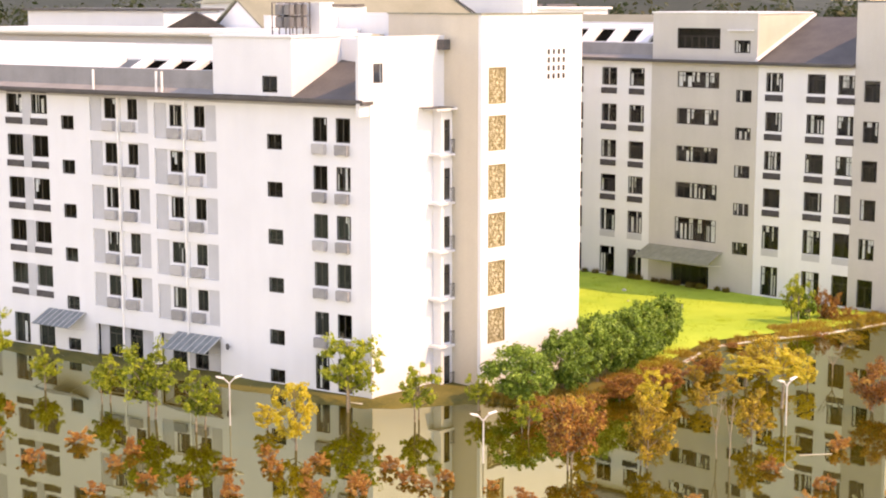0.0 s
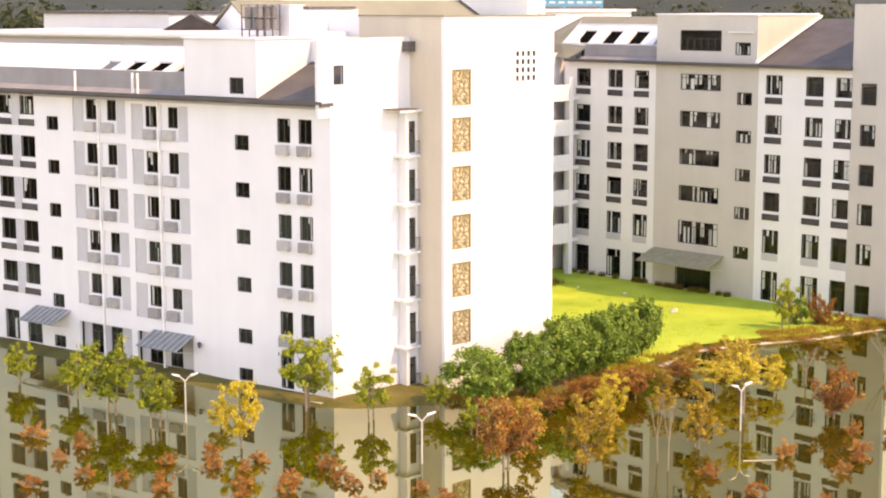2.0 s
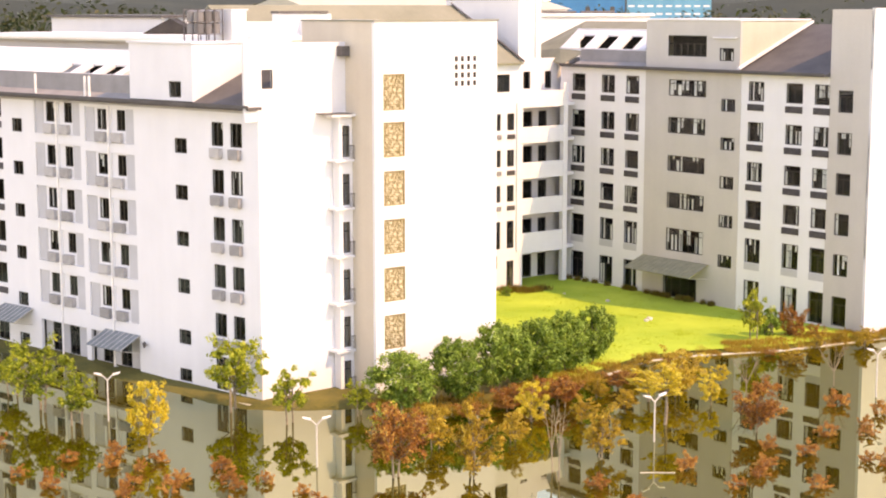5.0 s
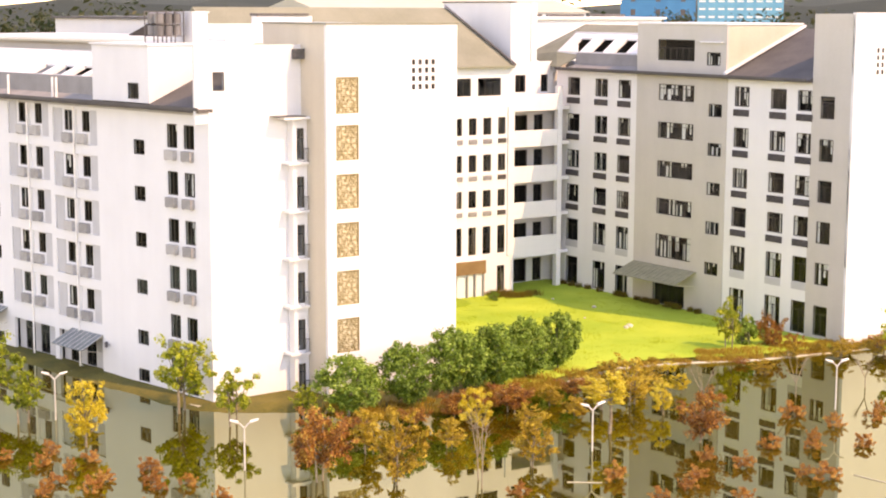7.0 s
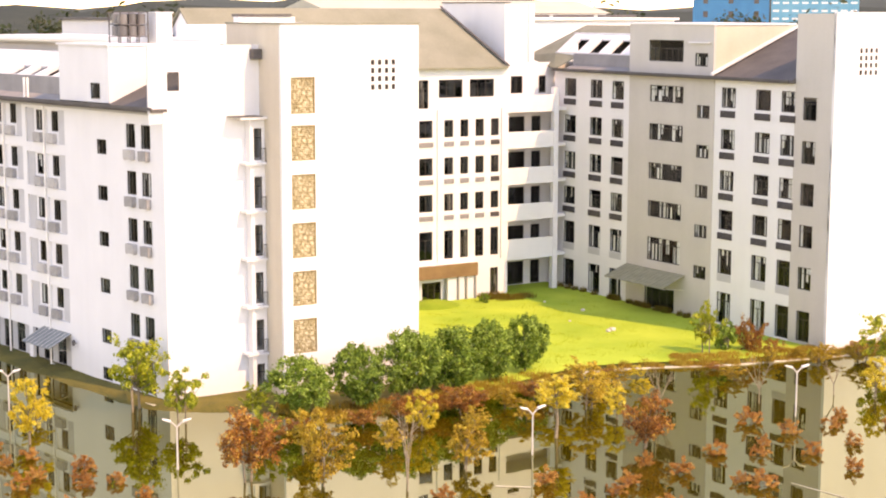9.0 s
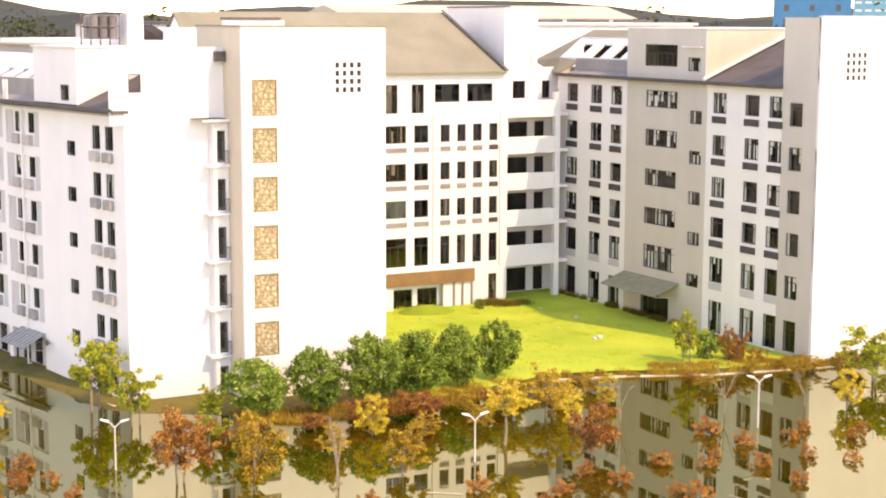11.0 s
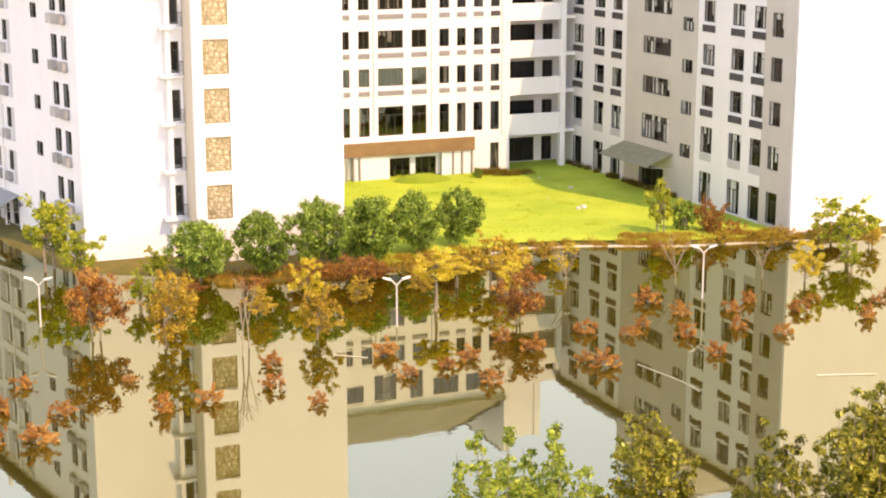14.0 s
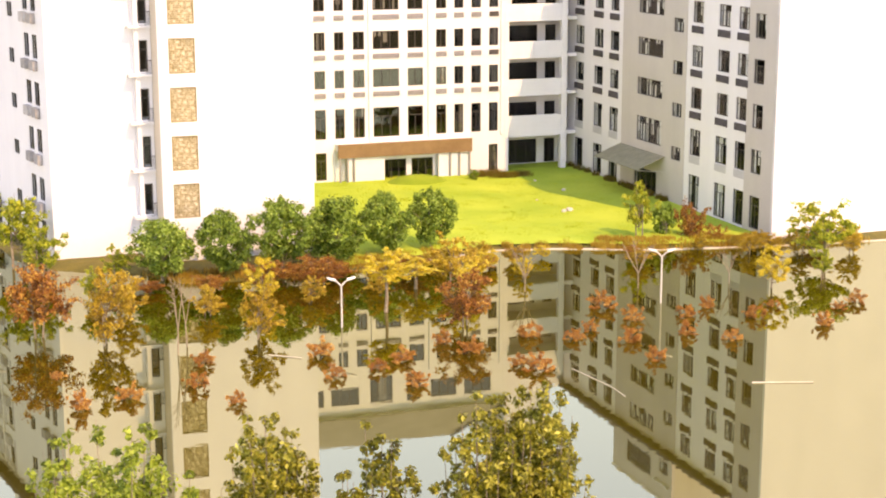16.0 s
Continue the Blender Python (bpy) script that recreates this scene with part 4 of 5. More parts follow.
part("terrace_edge", bm, M_LOUVER, west, "thin dark upstand across the roof terrace")

# lower wing behind the rafters, with a small dark gable on its roof
yard = thing("rear_wing", "white rear dormitory wing with a thin tan eave", "building")
# Wall of the white wing takes grey-beige, its shade put into the colour.
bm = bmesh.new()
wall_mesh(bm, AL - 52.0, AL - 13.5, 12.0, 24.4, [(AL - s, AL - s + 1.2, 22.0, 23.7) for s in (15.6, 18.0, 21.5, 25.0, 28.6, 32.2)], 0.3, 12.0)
part("wall", bm, M_BEIGE, yard, "plaster wall coloured grey-beige for its shade", A_AT)
bm = bmesh.new()
box(bm, AL - 52.0, 13.5, 12.0, AL - 13.5, 13.6, 24.3)
part("partition", bm, M_SHADE, yard, "", A_AT)
bm = bmesh.new()
box(bm, AL - 52.2, 11.5, 24.41, AL - 13.3, 22.0, 24.58)
part("eave", bm, M_SIDE, yard, "thin tan eave edge", A_AT)
bm = bmesh.new()
box(bm, AL - 52.0, 14.0, 24.59, AL - 16.0, 22.0, 24.95)
part("parapet", bm, M_WHITE, yard, "", A_AT)
bm = bmesh.new()
box(bm, AL - 60.0, 26.0, 12.0, AL - 42.0, 34.0, 26.3)
part("upper_wall", bm, M_WHITE, yard, "", A_AT)
bm = bmesh.new()
box(bm, AL - 60.3, 25.6, 26.31, AL - 41.7, 34.4, 26.55)
part("coping", bm, M_LOUVER, yard, "", A_AT)

rack = thing("water_tank_rack", "steel frame packed with rows of grey roof water tanks", "tank rack", at=pose(-5.85, 11.6, 24.91, 0, 0, 10.7))
for k in range(2):
    for i in range(3):
        for j in range(2):
            bm = bmesh.new()
            x, y, z = 0.46 + 0.76 * i, 0.42 + 0.78 * j, 0.52 + 0.86 * k
            tube(bm, (x, y, z), (x, y, z + 0.70), 0.36, 0.36, 14)
            tube(bm, (x, y, z + 0.70), (x, y, z + 0.80), 0.36, 0.12, 14)
            part("tank", bm, M_TANKGREY, rack, "dull grey cylindrical tank")
for x in (0.02, 0.79, 1.55, 2.32):
    for y in (0.0, 1.55):
        bm = bmesh.new()
        box(bm, x, y, 0, x + 0.07, y + 0.07, 2.25)
        part("upright", bm, M_LOUVER, rack)
for z in (0.44, 1.30, 2.18):
    for y in (0.0, 1.55):
        bm = bmesh.new()
        box(bm, 0.0, y - 0.005, z, 2.42, y + 0.075, z + 0.06)
        part("tier_bar", bm, M_LOUVER, rack)

bm = bmesh.new()
box(bm, 43.0, 44.0, 0, 72.0, 54.0, 26.3)
rear = thing("rear_block", "plain white campus block behind the corner galleries", "building")
part("wall", bm, M_WHITE, rear)
bm = bmesh.new()
box(bm, 42.6, 43.6, 26.31, 72.4, 54.4, 26.55)
part("roof", bm, M_TANK, rear)
for k in range(4):
    bm = bmesh.new()
    tube(bm, (44 + 6 * k, 45.0, 26.75), (49.5 + 6 * k, 45.3, 26.75), 0.14, 0.14, 8)
    part("roof_pipe", bm, M_LOUVER, rear)

# pale hall roof beyond the rear block
hall = thing("far_hall", "long pale cream hall roof behind the campus blocks", "building")
bm = bmesh.new()
box(bm, 40.0, 66.0, 0, 79.0, 80.0, 27.0)
part("wall", bm, M_WHITE, hall)
bm = bmesh.new()
prism(bm, [(39.5, 65.5, 27.01), (39.5, 73.0, 28.6), (39.5, 80.5, 27.01)], (40.0, 0, 0))
part("roof", bm, M_SIDE, hall, "pale khaki ridged roof")

# ---- far surroundings ----
def far_building(name, label, x, y, w, d, h, turn, wall, roof, rows, cols, win_w=2.0, win_h=1.5, glassm=M_LOUVER):
    ob = thing(name, label, "building", "buildings far behind", at=pose(x, y, 0, 0, 0, turn))
    bm = bmesh.new()
    hs = [(w * (c + 0.5) / cols - win_w / 2, w * (c + 0.5) / cols + win_w / 2, h * (r + 0.35) / rows, h * (r + 0.35) / rows + win_h) for r in range(rows) for c in range(cols)]
    wall_mesh(bm, 0, w, 0, h, hs, 0.4)
    box(bm, 0, 0.41, 0, 0.4, d, h)
    box(bm, w - 0.4, 0.41, 0, w, d, h)
    box(bm, 0.41, d - 0.4, 0, w - 0.41, d, h)
    part("wall", bm, wall, ob)
    bm = bmesh.new()
    box(bm, -0.5, -0.5, h + 0.01, w + 0.5, d + 0.5, h + 0.5)
    part("roof", bm, roof, ob)
    for a, b, lo, hi in hs:
        part("window", cached(("far_window", round(b - a, 2), round(hi - lo, 2), glassm.name), lambda bm: box(bm, 0, 0.12, 0, b - a, 0.2, hi - lo), glassm), None, ob, "", Matrix.Translation((a, 0, lo)))
    return ob


far_building("office_block", "deep blue clad block far behind the campus", 403.4, 433.4, 31.6, 25, 46, -41.4, M_BLUE, M_BLUE, 8, 3, 2.0, 2.6)
far_building("office_block", "light blue clad block with pale window bands", 427.6, 411.8, 35.6, 25, 46, -44.7, M_BLUE2, M_BLUE2, 14, 9, 2.6, 0.8, M_TANK)
far_building("dormitory_block", "white campus block behind the west wing", -8, 62, 34, 14, 20.5, -8, M_WHITE, M_TERRACE, 6, 9)
far_building("dormitory_block", "white campus block behind the hall", 60, 78, 46, 14, 21.0, -6, M_WHITE, M_TERRACE, 6, 12)
far_building("dormitory_block", "pale campus block far to the rear", 60, 150, 60, 16, 19.0, -20, M_WHITE, M_TERRACE, 5, 14)
bm = bmesh.new()
prism(bm, [(0, 0, 0), (5.0, 0, 0), (2.5, 0, 1.35)], (0, 3, 0))
gable = thing("gabled_pavilion", "white rooftop pavilion with a dark gable roof", "pavilion", at=pose(3.74, 38.55, 24.98, 0, 0, -42))
part("roof", bm, M_DARK, gable, "dark shingled gable")
bm = bmesh.new()
box(bm, 0.2, 0.3, -3.0, 4.8, 2.8, -0.01)
part("wall", bm, M_WHITE, gable)


def leaf_cloud(rnd, centres, per, spread, size, flat=0.5, up=0.3):
    """Many single leaves round clump centres: vertex and face lists. Each leaf is a small folded blade."""
    V, F = [], []
    for cx, cy, cz, r in centres:
        for _ in range(per):
            d = Vector((rnd.gauss(0, 1), rnd.gauss(0, 1), rnd.gauss(0, 1) * flat))
            d = d.normalized() * (r * spread * rnd.random() ** 0.5)
            p = Vector((cx, cy, cz)) + d
            nrm = (d.normalized() + Vector((rnd.uniform(-0.8, 0.8), rnd.uniform(-0.8, 0.8), up + rnd.uniform(-0.5, 0.8)))).normalized()
            a = nrm.orthogonal().normalized()
            a.rotate(Matrix.Rotation(rnd.random() * 6.283, 3, nrm))
            b = nrm.cross(a)
            s = size * rnd.uniform(0.65, 1.25)
            k = len(V)
            V += [p - a * s, p - b * s * 0.55 + nrm * s * 0.15, p + a * s, p + b * s * 0.55 + nrm * s * 0.15]
            F += [(k, k + 1, k + 2), (k, k + 2, k + 3)]
    return V, F


def leaf_mesh(name, VF, material):
    me = bpy.data.meshes.new(name)
    me.from_pydata([v[:] for v in VF[0]], [], VF[1])
    me.materials.append(material)
    return me


rnd = random.Random(11)
cent = []
for _ in range(900):
    a = radians(rnd.uniform(-12, 80))
    d = rnd.choice((rnd.uniform(190, 330), rnd.uniform(330, 700)))
    x, y = -50 + d * math.sin(a), -98 + d * math.cos(a)
    if y > 75 and not (45 < x < 130 and 70 < y < 110):
        cent.append((x, y, rnd.uniform(1.5, 9.0) if d < 240 else rnd.uniform(3, 25), rnd.uniform(3, 7)))
wood = new("woodland", leaf_mesh("woodland", leaf_cloud(rnd, cent, 130, 1.0, 0.75, 0.8), M_WOOD_FAR))
tagged(wood, "dark green woodland beyond the campus roofs", "trees", kind="stuff")
# low hills on the horizon
bm = bmesh.new()
hv = []
for i in range(61):
    a = radians(-35 + 130 * i / 60)
    row = []
    for k, (d, f) in enumerate(((900, 0.0), (1150, 0.75), (1400, 1.0), (1750, 0.0))):
        hgt = f * (38 + 26 * noise.noise((i * 0.22, k * 0.5, 1.0)) + 12 * noise.noise((i * 0.7, k, 4.0)))
        row.append(bm.verts.new((-50 + d * math.sin(a), -98 + d * math.cos(a), max(0.2, hgt))))
    hv.append(row)
for i in range(60):
    for k in range(3):
        bm.faces.new((hv[i][k], hv[i + 1][k], hv[i + 1][k + 1], hv[i][k + 1]))
M_HILL = surface("wooded_hill", (0.010, 0.019, 0.011), (0.032, 0.038, 0.022), 0.95, 0.02, 0.3, 0.5)
tagged(new("backdrop", mesh_of("backdrop", bm, M_HILL)), "low dark wooded hills on the horizon", "hills", kind="structure")


# ---- trees ----
def airy_crown(rnd, height, base, rx, rz, clumps):
    """Clump centres strung along rising limbs and their side shoots, and the shoots themselves: a loose crown with an uneven outline."""
    cs, twigs = [], []
    r = 0.03 * height ** 0.5
    limbs = max(9, clumps // 11)
    lean = rnd.uniform(0, 6.283)
    for i in range(limbs):
        a = 6.283 * i * 0.382 + rnd.uniform(-0.4, 0.4)
        up = (i + 0.5) / limbs
        st = Vector((0, 0, base * 0.55 + (rz * 1.15) * up * rnd.uniform(0.6, 1.0)))
        reach = rx * math.sqrt(max(0.10, 1 - (1.75 * up - 0.75) ** 2)) * rnd.uniform(0.62, 1.18) * (1 + 0.18 * math.cos(a - lean))
        e = Vector((reach * math.cos(a), reach * math.sin(a), base + 2 * rz * (0.12 + 0.88 * up) * rnd.uniform(0.86, 1.06)))
        k = st.lerp(e, 0.5) + Vector((0, 0, -0.08 * reach))
        twigs += [(st, k, r * 0.55, r * 0.36), (k, e, r * 0.36, r * 0.12)]
        for j in range(max(4, clumps // limbs // 2)):
            f = rnd.uniform(0.35, 1.0)
            p = k.lerp(e, (f - 0.5) * 2) if f > 0.5 else st.lerp(k, f * 2)
            d = Vector((rnd.gauss(0, 1), rnd.gauss(0, 1), rnd.gauss(0.25, 0.7))).normalized() * rx * rnd.uniform(0.16, 0.40)
            twigs.append((p, p + d, r * 0.2, r * 0.07))
            cs.append((*(p + d), rx * rnd.uniform(0.11, 0.22)))
            cs.append((*(p + d * 0.45), rx * rnd.uniform(0.10, 0.17)))
    return cs, twigs


def upright_crown(rnd, base, rx, rz, clumps):
    """Clump centres of a full, gappy crown with many rising shoots that end at different heights: a ragged, pointed top."""
    cs, twigs = [], []
    phase = rnd.uniform(0, 50)
    while len(cs) < clumps * 0.6:
        d = Vector((rnd.uniform(-1, 1), rnd.uniform(-1, 1), rnd.uniform(-1, 0.9)))
        if d.length > 1 or noise.noise((d.x * 3.2 + phase, d.y * 3.2, d.z * 3.2)) < -0.10:
            continue
        k = rx * (0.92 - 0.30 * d.z)
        cs.append((d.x * k, d.y * k, base + rz + d.z * rz * 0.86, rnd.uniform(0.13, 0.26)))
    n = clumps // 32
    for i in range(n):
        a, d = i * 2.4, math.sqrt((i + 0.5) / n) * rnd.uniform(0.7, 0.95)
        top = base + rz * (1 + math.sqrt(max(0.0, 1 - 0.92 * d * d)) * rnd.uniform(0.84, 1.06))
        foot = Vector((0.6 * d * rx * math.cos(a), 0.6 * d * rx * math.sin(a), top - rz * 0.8))
        tip = Vector((d * rx * 0.8 * math.cos(a), d * rx * 0.8 * math.sin(a), top))
        twigs.append((foot, tip, 0.02, 0.005))
        for j in range(14):
            f = (j + rnd.random()) / 14
            p = foot.lerp(tip, f)
            r = 0.05 + 0.12 * (1 - f)
            cs.append((p.x + rnd.gauss(0, r), p.y + rnd.gauss(0, r), p.z + rnd.gauss(0, 0.06), 0.11 + 0.10 * (1 - f)))
    return cs, twigs


def tree_model(name, label, leaves, height, base, rx, rz, clumps, per, leaf, seed, stems=1, hollow=0.35, gap=-0.22, airy=False):
    """A tree at the origin: tapered trunk with limbs, and a crown of many leaf clumps with gaps. base: height at which the crown begins."""
    rnd = random.Random(seed)
    ob = thing(name, label, "tree")
    cz = base + rz
    cs = []
    lobes = [(rnd.uniform(0, 6.283), rnd.uniform(0.75, 1.12)) for _ in range(5)]
    while len(cs) < clumps:
        d = Vector((rnd.uniform(-1, 1), rnd.uniform(-1, 1), rnd.uniform(-1, 1)))
        if not hollow < d.length <= 1:
            continue
        ang = math.atan2(d.y, d.x)
        k = 1 + 0.16 * math.sin(ang * 2 + lobes[0][0]) + 0.12 * math.sin(ang * 3 + lobes[1][0] + d.z * 2)
        k *= 1 + 0.10 * math.sin(d.z * 5 + lobes[2][0])
        if noise.noise((d.x * 2.2 + seed, d.y * 2.2, d.z * 2.2)) < gap:
            continue
        cs.append((d.x * rx * k, d.y * rx * k, cz + d.z * rz, rnd.uniform(0.22, 0.46) * min(rx, 1.9) * 0.55))
    if airy == "shoots":
        cs, twigs = upright_crown(rnd, base, rx, rz, clumps)
    elif airy:
        cs, twigs = airy_crown(rnd, height, base, rx, rz, clumps)
    bm = bmesh.new()
    for s in range(stems):
        a = 6.283 * s / stems + rnd.random()
        q = 0.0 if stems == 1 else 0.12
        foot = Vector((q * math.cos(a), q * math.sin(a), -3.6 if base > 0.3 else -1.7))
        top = Vector((q * 4 * math.cos(a) + rnd.uniform(-0.1, 0.1), q * 4 * math.sin(a) + rnd.uniform(-0.1, 0.1), cz - 0.25 * rz))
        r = 0.045 * height ** 0.6 / math.sqrt(stems)
        mid = foot.lerp(top, 0.5) + Vector((rnd.uniform(-0.1, 0.1), rnd.uniform(-0.1, 0.1), 0))
        tube(bm, foot, mid, r * 1.3, r, 8)
        tube(bm, mid, top, r, r * 0.6, 8)
        for c in [] if airy else rnd.sample(cs, min(len(cs), 14 // stems + 2)):
            st = mid.lerp(top, rnd.uniform(0.35, 1.0))
            e = Vector(c[:3])
            k = st.lerp(e, 0.55) + Vector((0, 0, 0.12 * (e - st).length))
            tube(bm, st, k, r * 0.42, r * 0.26, 5)
            tube(bm, k, e, r * 0.26, r * 0.08, 5)
    if airy:
        for p, q, r0, r1 in twigs:
            tube(bm, p, q, r0, r1, 5)
    part("trunk", bm, M_BARK, ob)
    part("crown", leaf_mesh("crown", leaf_cloud(rnd, cs, per, 1.0, leaf, 0.75), leaves), None, ob)
    return ob


def plant(model, x, y, size=1.0, tall=1.0, z=0.0, label="", group=""):
    m = Matrix.Translation((x, y, z)) @ Matrix.Rotation(rnd.random() * 6.283, 4, "Z") @ Matrix.Diagonal((size, size, size * tall, 1))
    if not model.get("used"):
        model["used"] = 1
        model.matrix_basis = m
        ob = model
    else:
        ob = copy_thing(model, m)
    return tagged(ob, label, "", group)


rnd = random.Random(5)
GREEN = [tree_model("evergreen_tree", "dense dark green round-crowned tree on the bank", L_GREEN, 4.6, 0.45, 2.1, 2.0, 250, 34, 0.12, 20 + i, 1, gap=-0.12) for i in range(3)]
for i, (x, y, s, t) in enumerate(((0.3, -4.4, 1.05, 0.86), (4.5, -4.9, 1.0, 1.02), (8.5, -4.7, 0.97, 1.22), (12.7, -4.0, 1.10, 1.06), (16.7, -2.8, 0.88, 1.18), (20.4, -1.9, 0.82, 1.08))):
    plant(GREEN[i % 3], x, y, s, t, 0.1, "", "evergreen row")
OLIVE = [tree_model("young_tree", "yellow-green thin young tree standing in shallow water", L_OLIVE, 4.4, 1.35, 1.6, 1.35, 140, 30, 0.10, 40 + i, 2, airy=True) for i in range(3)]
for i, (x, y, s, t) in enumerate(((-8.6, 3.0, 1.38, 1.0), (-7.4, -2.3, 0.95, 1.05), (-18.7, 16.4, 0.85, 1.0), (-18.9, 11.0, 0.95, 1.0), (-18.7, 6.1, 1.05, 0.95), (-19.3, 23.0, 0.9, 1.0), (-19.5, 30.0, 0.95, 0.95), (36.4, -3.9, 0.82, 1.45), (-2.6, -3.4, 0.8, 0.9), (45.5, -15.0, 1.1, 0.75), (42.5, -19.5, 0.6, 1.0), (-5.0, -9.5, 0.8, 0.9))):
    plant(OLIVE[i % 3], x, y, s, t, 0.0, "", "young trees")
YEL = [tree_model("ginkgo_tree", "bright yellow leafy tree standing in shallow water", L_YELLOW, 4.4, 0.75, 1.5, 1.75, 170, 24, 0.10, 60 + i, 1, airy=True) for i in range(2)]
for i, (x, y, s, t, z) in enumerate(((-17.5, -1.7, 0.85, 1.25, 0), (11.9, -17.8, 0.95, 0.65, 1.6), (5.4, -11.9, 0.85, 0.85, -0.3), (15.6, -12.6, 1.1, 0.62, 0.6), (38.0, -20.5, 0.85, 0.8, 0), (-15.6, 3.2, 0.7, 1.0, 0))):
    plant(YEL[i % 2], x, y, s, t, z, "", "yellow trees")
GOLD = [tree_model("autumn_tree", "golden brown autumn tree standing in the pond", L_GOLD, 4.4, 0.7, 1.7, 1.8, 180, 26, 0.10, 80 + i, 2, airy=True) for i in range(3)]
for i, (x, y, s, t) in enumerate(((-5.6, -19.4, 0.92, 1.12), (3.1, -21.1, 0.75, 1.05), (18.3, -12.6, 1.0, 0.8), (-3.6, -13.0, 0.8, 0.8), (42.0, -10.6, 0.7, 0.7), (45.6, -11.6, 0.75, 0.7), (49.0, -13.0, 0.75, 0.65), (1.2, -15.0, 0.75, 0.85), (33.0, -11.0, 0.6, 0.55))):
    plant(GOLD[i % 3], x, y, s, t, 0.0, "", "autumn trees")
RUST = [tree_model("maple_tree", "rust brown maple tree standing in the pond", L_RUST, 4.8, 1.2, 2.1, 1.5, 200, 27, 0.105, 100 + i, 2, airy=True) for i in range(3)]
for i, (x, y, s, t) in enumerate(((-9.2, -16.6, 0.98, 1.1), (15.5, -22.7, 0.82, 1.0), (10.0, -9.8, 0.85, 0.6), (6.8, -8.2, 0.75, 0.5), (21.5, -9.0, 0.6, 0.5), (-1.2, -7.6, 0.7, 0.5))):
    plant(RUST[i % 3], x, y, s, t, 0.0, "", "maple trees")
RED = [tree_model("russet_shrub", "low russet red shrub rising from the pond", L_RED, 2.0, -0.2, 1.25, 0.85, 90, 24, 0.085, 120 + i, 3, airy=True) for i in range(4)]
spots = [(-16.7, -19.4), (-16.3, -27.5), (-17.7, -32.6), (-15.2, -33.5), (-13.1, -29.8), (-9.1, -25.4), (-9.0, -31), (-6, -30.3), (-1.3, -25.5), (-2.1, -29.3), (-1.3, -33), (5.7, -25.6), (5.4, -30.6), (7.6, -29.8),
         (12.5, -25.5), (13.4, -28.6), (8.8, -32.8), (17.8, -26.5), (15.1, -31.5), (16.1, -33.2), (22.3, -25.8), (23.6, -29.4), (27, -28.7), (22.9, -33.2), (29.1, -30.5), (33, -27), (36, -30)]
spots += [(25, -21.5), (25.6, -24.4), (29.2, -25.1), (31.4, -23.7), (39, -27), (41, -25.5), (35.5, -24.5)]
spots += [(-24, 20), (-28, -0.7), (-26.4, -2.4), (-22.7, -1.3), (-26, -6), (-22.3, -8.4), (-21, -11.2), (-15.5, -15.5), (-24.5, 5), (-25.5, 9.5), (-27.5, 3.5), (-30, 8), (-29, 14), (-20, -16), (-18, -13)]
spots += [(-21.7, -4.1), (-20.4, -6.1), (-19.5, -9.3), (-30.9, -0.2), (-16.4, -9.1), (-20.2, -2.0), (-18.5, -5.3), (-17.1, -11.2), (-15.9, -12.7), (-23.2, -10.0), (9.7, -28.6), (20.2, -27.9), (-15.0, -24.5)]
for i, (x, y) in enumerate(spots):
    plant(RED[i % 4], x + rnd.uniform(-0.4, 0.4), y + rnd.uniform(-0.4, 0.4), rnd.uniform(0.55, 0.95), rnd.uniform(0.8, 1.15), 0.0, "", "russet shrubs")
BUSH = tree_model("evergreen_bush", "small dark green bush on the lawn edge", L_GREEN, 2.0, 0.1, 1.0, 0.95, 60, 22, 0.13, 140, 2)
plant(BUSH, 38.6, -3.6, 1.0, 1.35, 0.15, "", "bushes")
plant(RUST[0], 40.4, -4.6, 0.6, 1.35, -0.75, "dark rust red dense bush on the lawn edge", "bushes")
plant(RUST[1], 41.6, -6.0, 0.55, 0.9, -0.4, "", "maple trees")
plant(BUSH, 33.7, 24.2, 0.5, 0.9, 0.15, "", "bushes")
POP = [tree_model("poplar_tree", "tall yellow-green tree with loose leaves on the near bank", L_POPLAR, 16.0, 8.6, 1.45, 3.85, 640, 30, 0.058, 160 + i, 1, airy="shoots") for i in range(2)]
LIME = tree_model("poplar_tree", "bushy light green tree top on the near bank", L_LIME, 16.0, 8.8, 2.6, 3.8, 900, 30, 0.058, 170, 1, airy="shoots")
for m, x, y, s in ((LIME, -14.3, -84.9, 1.01), (POP[0], -11.25, -84.0, 1.005), (POP[1], -9.85, -86.0, 1.0), (POP[1], -7.5, -85.5, 1.015), (POP[0], -6.3, -84.8, 1.02)):
    plant(m, x, y, s, 1.0, 0.1, "", "poplars on the near bank")


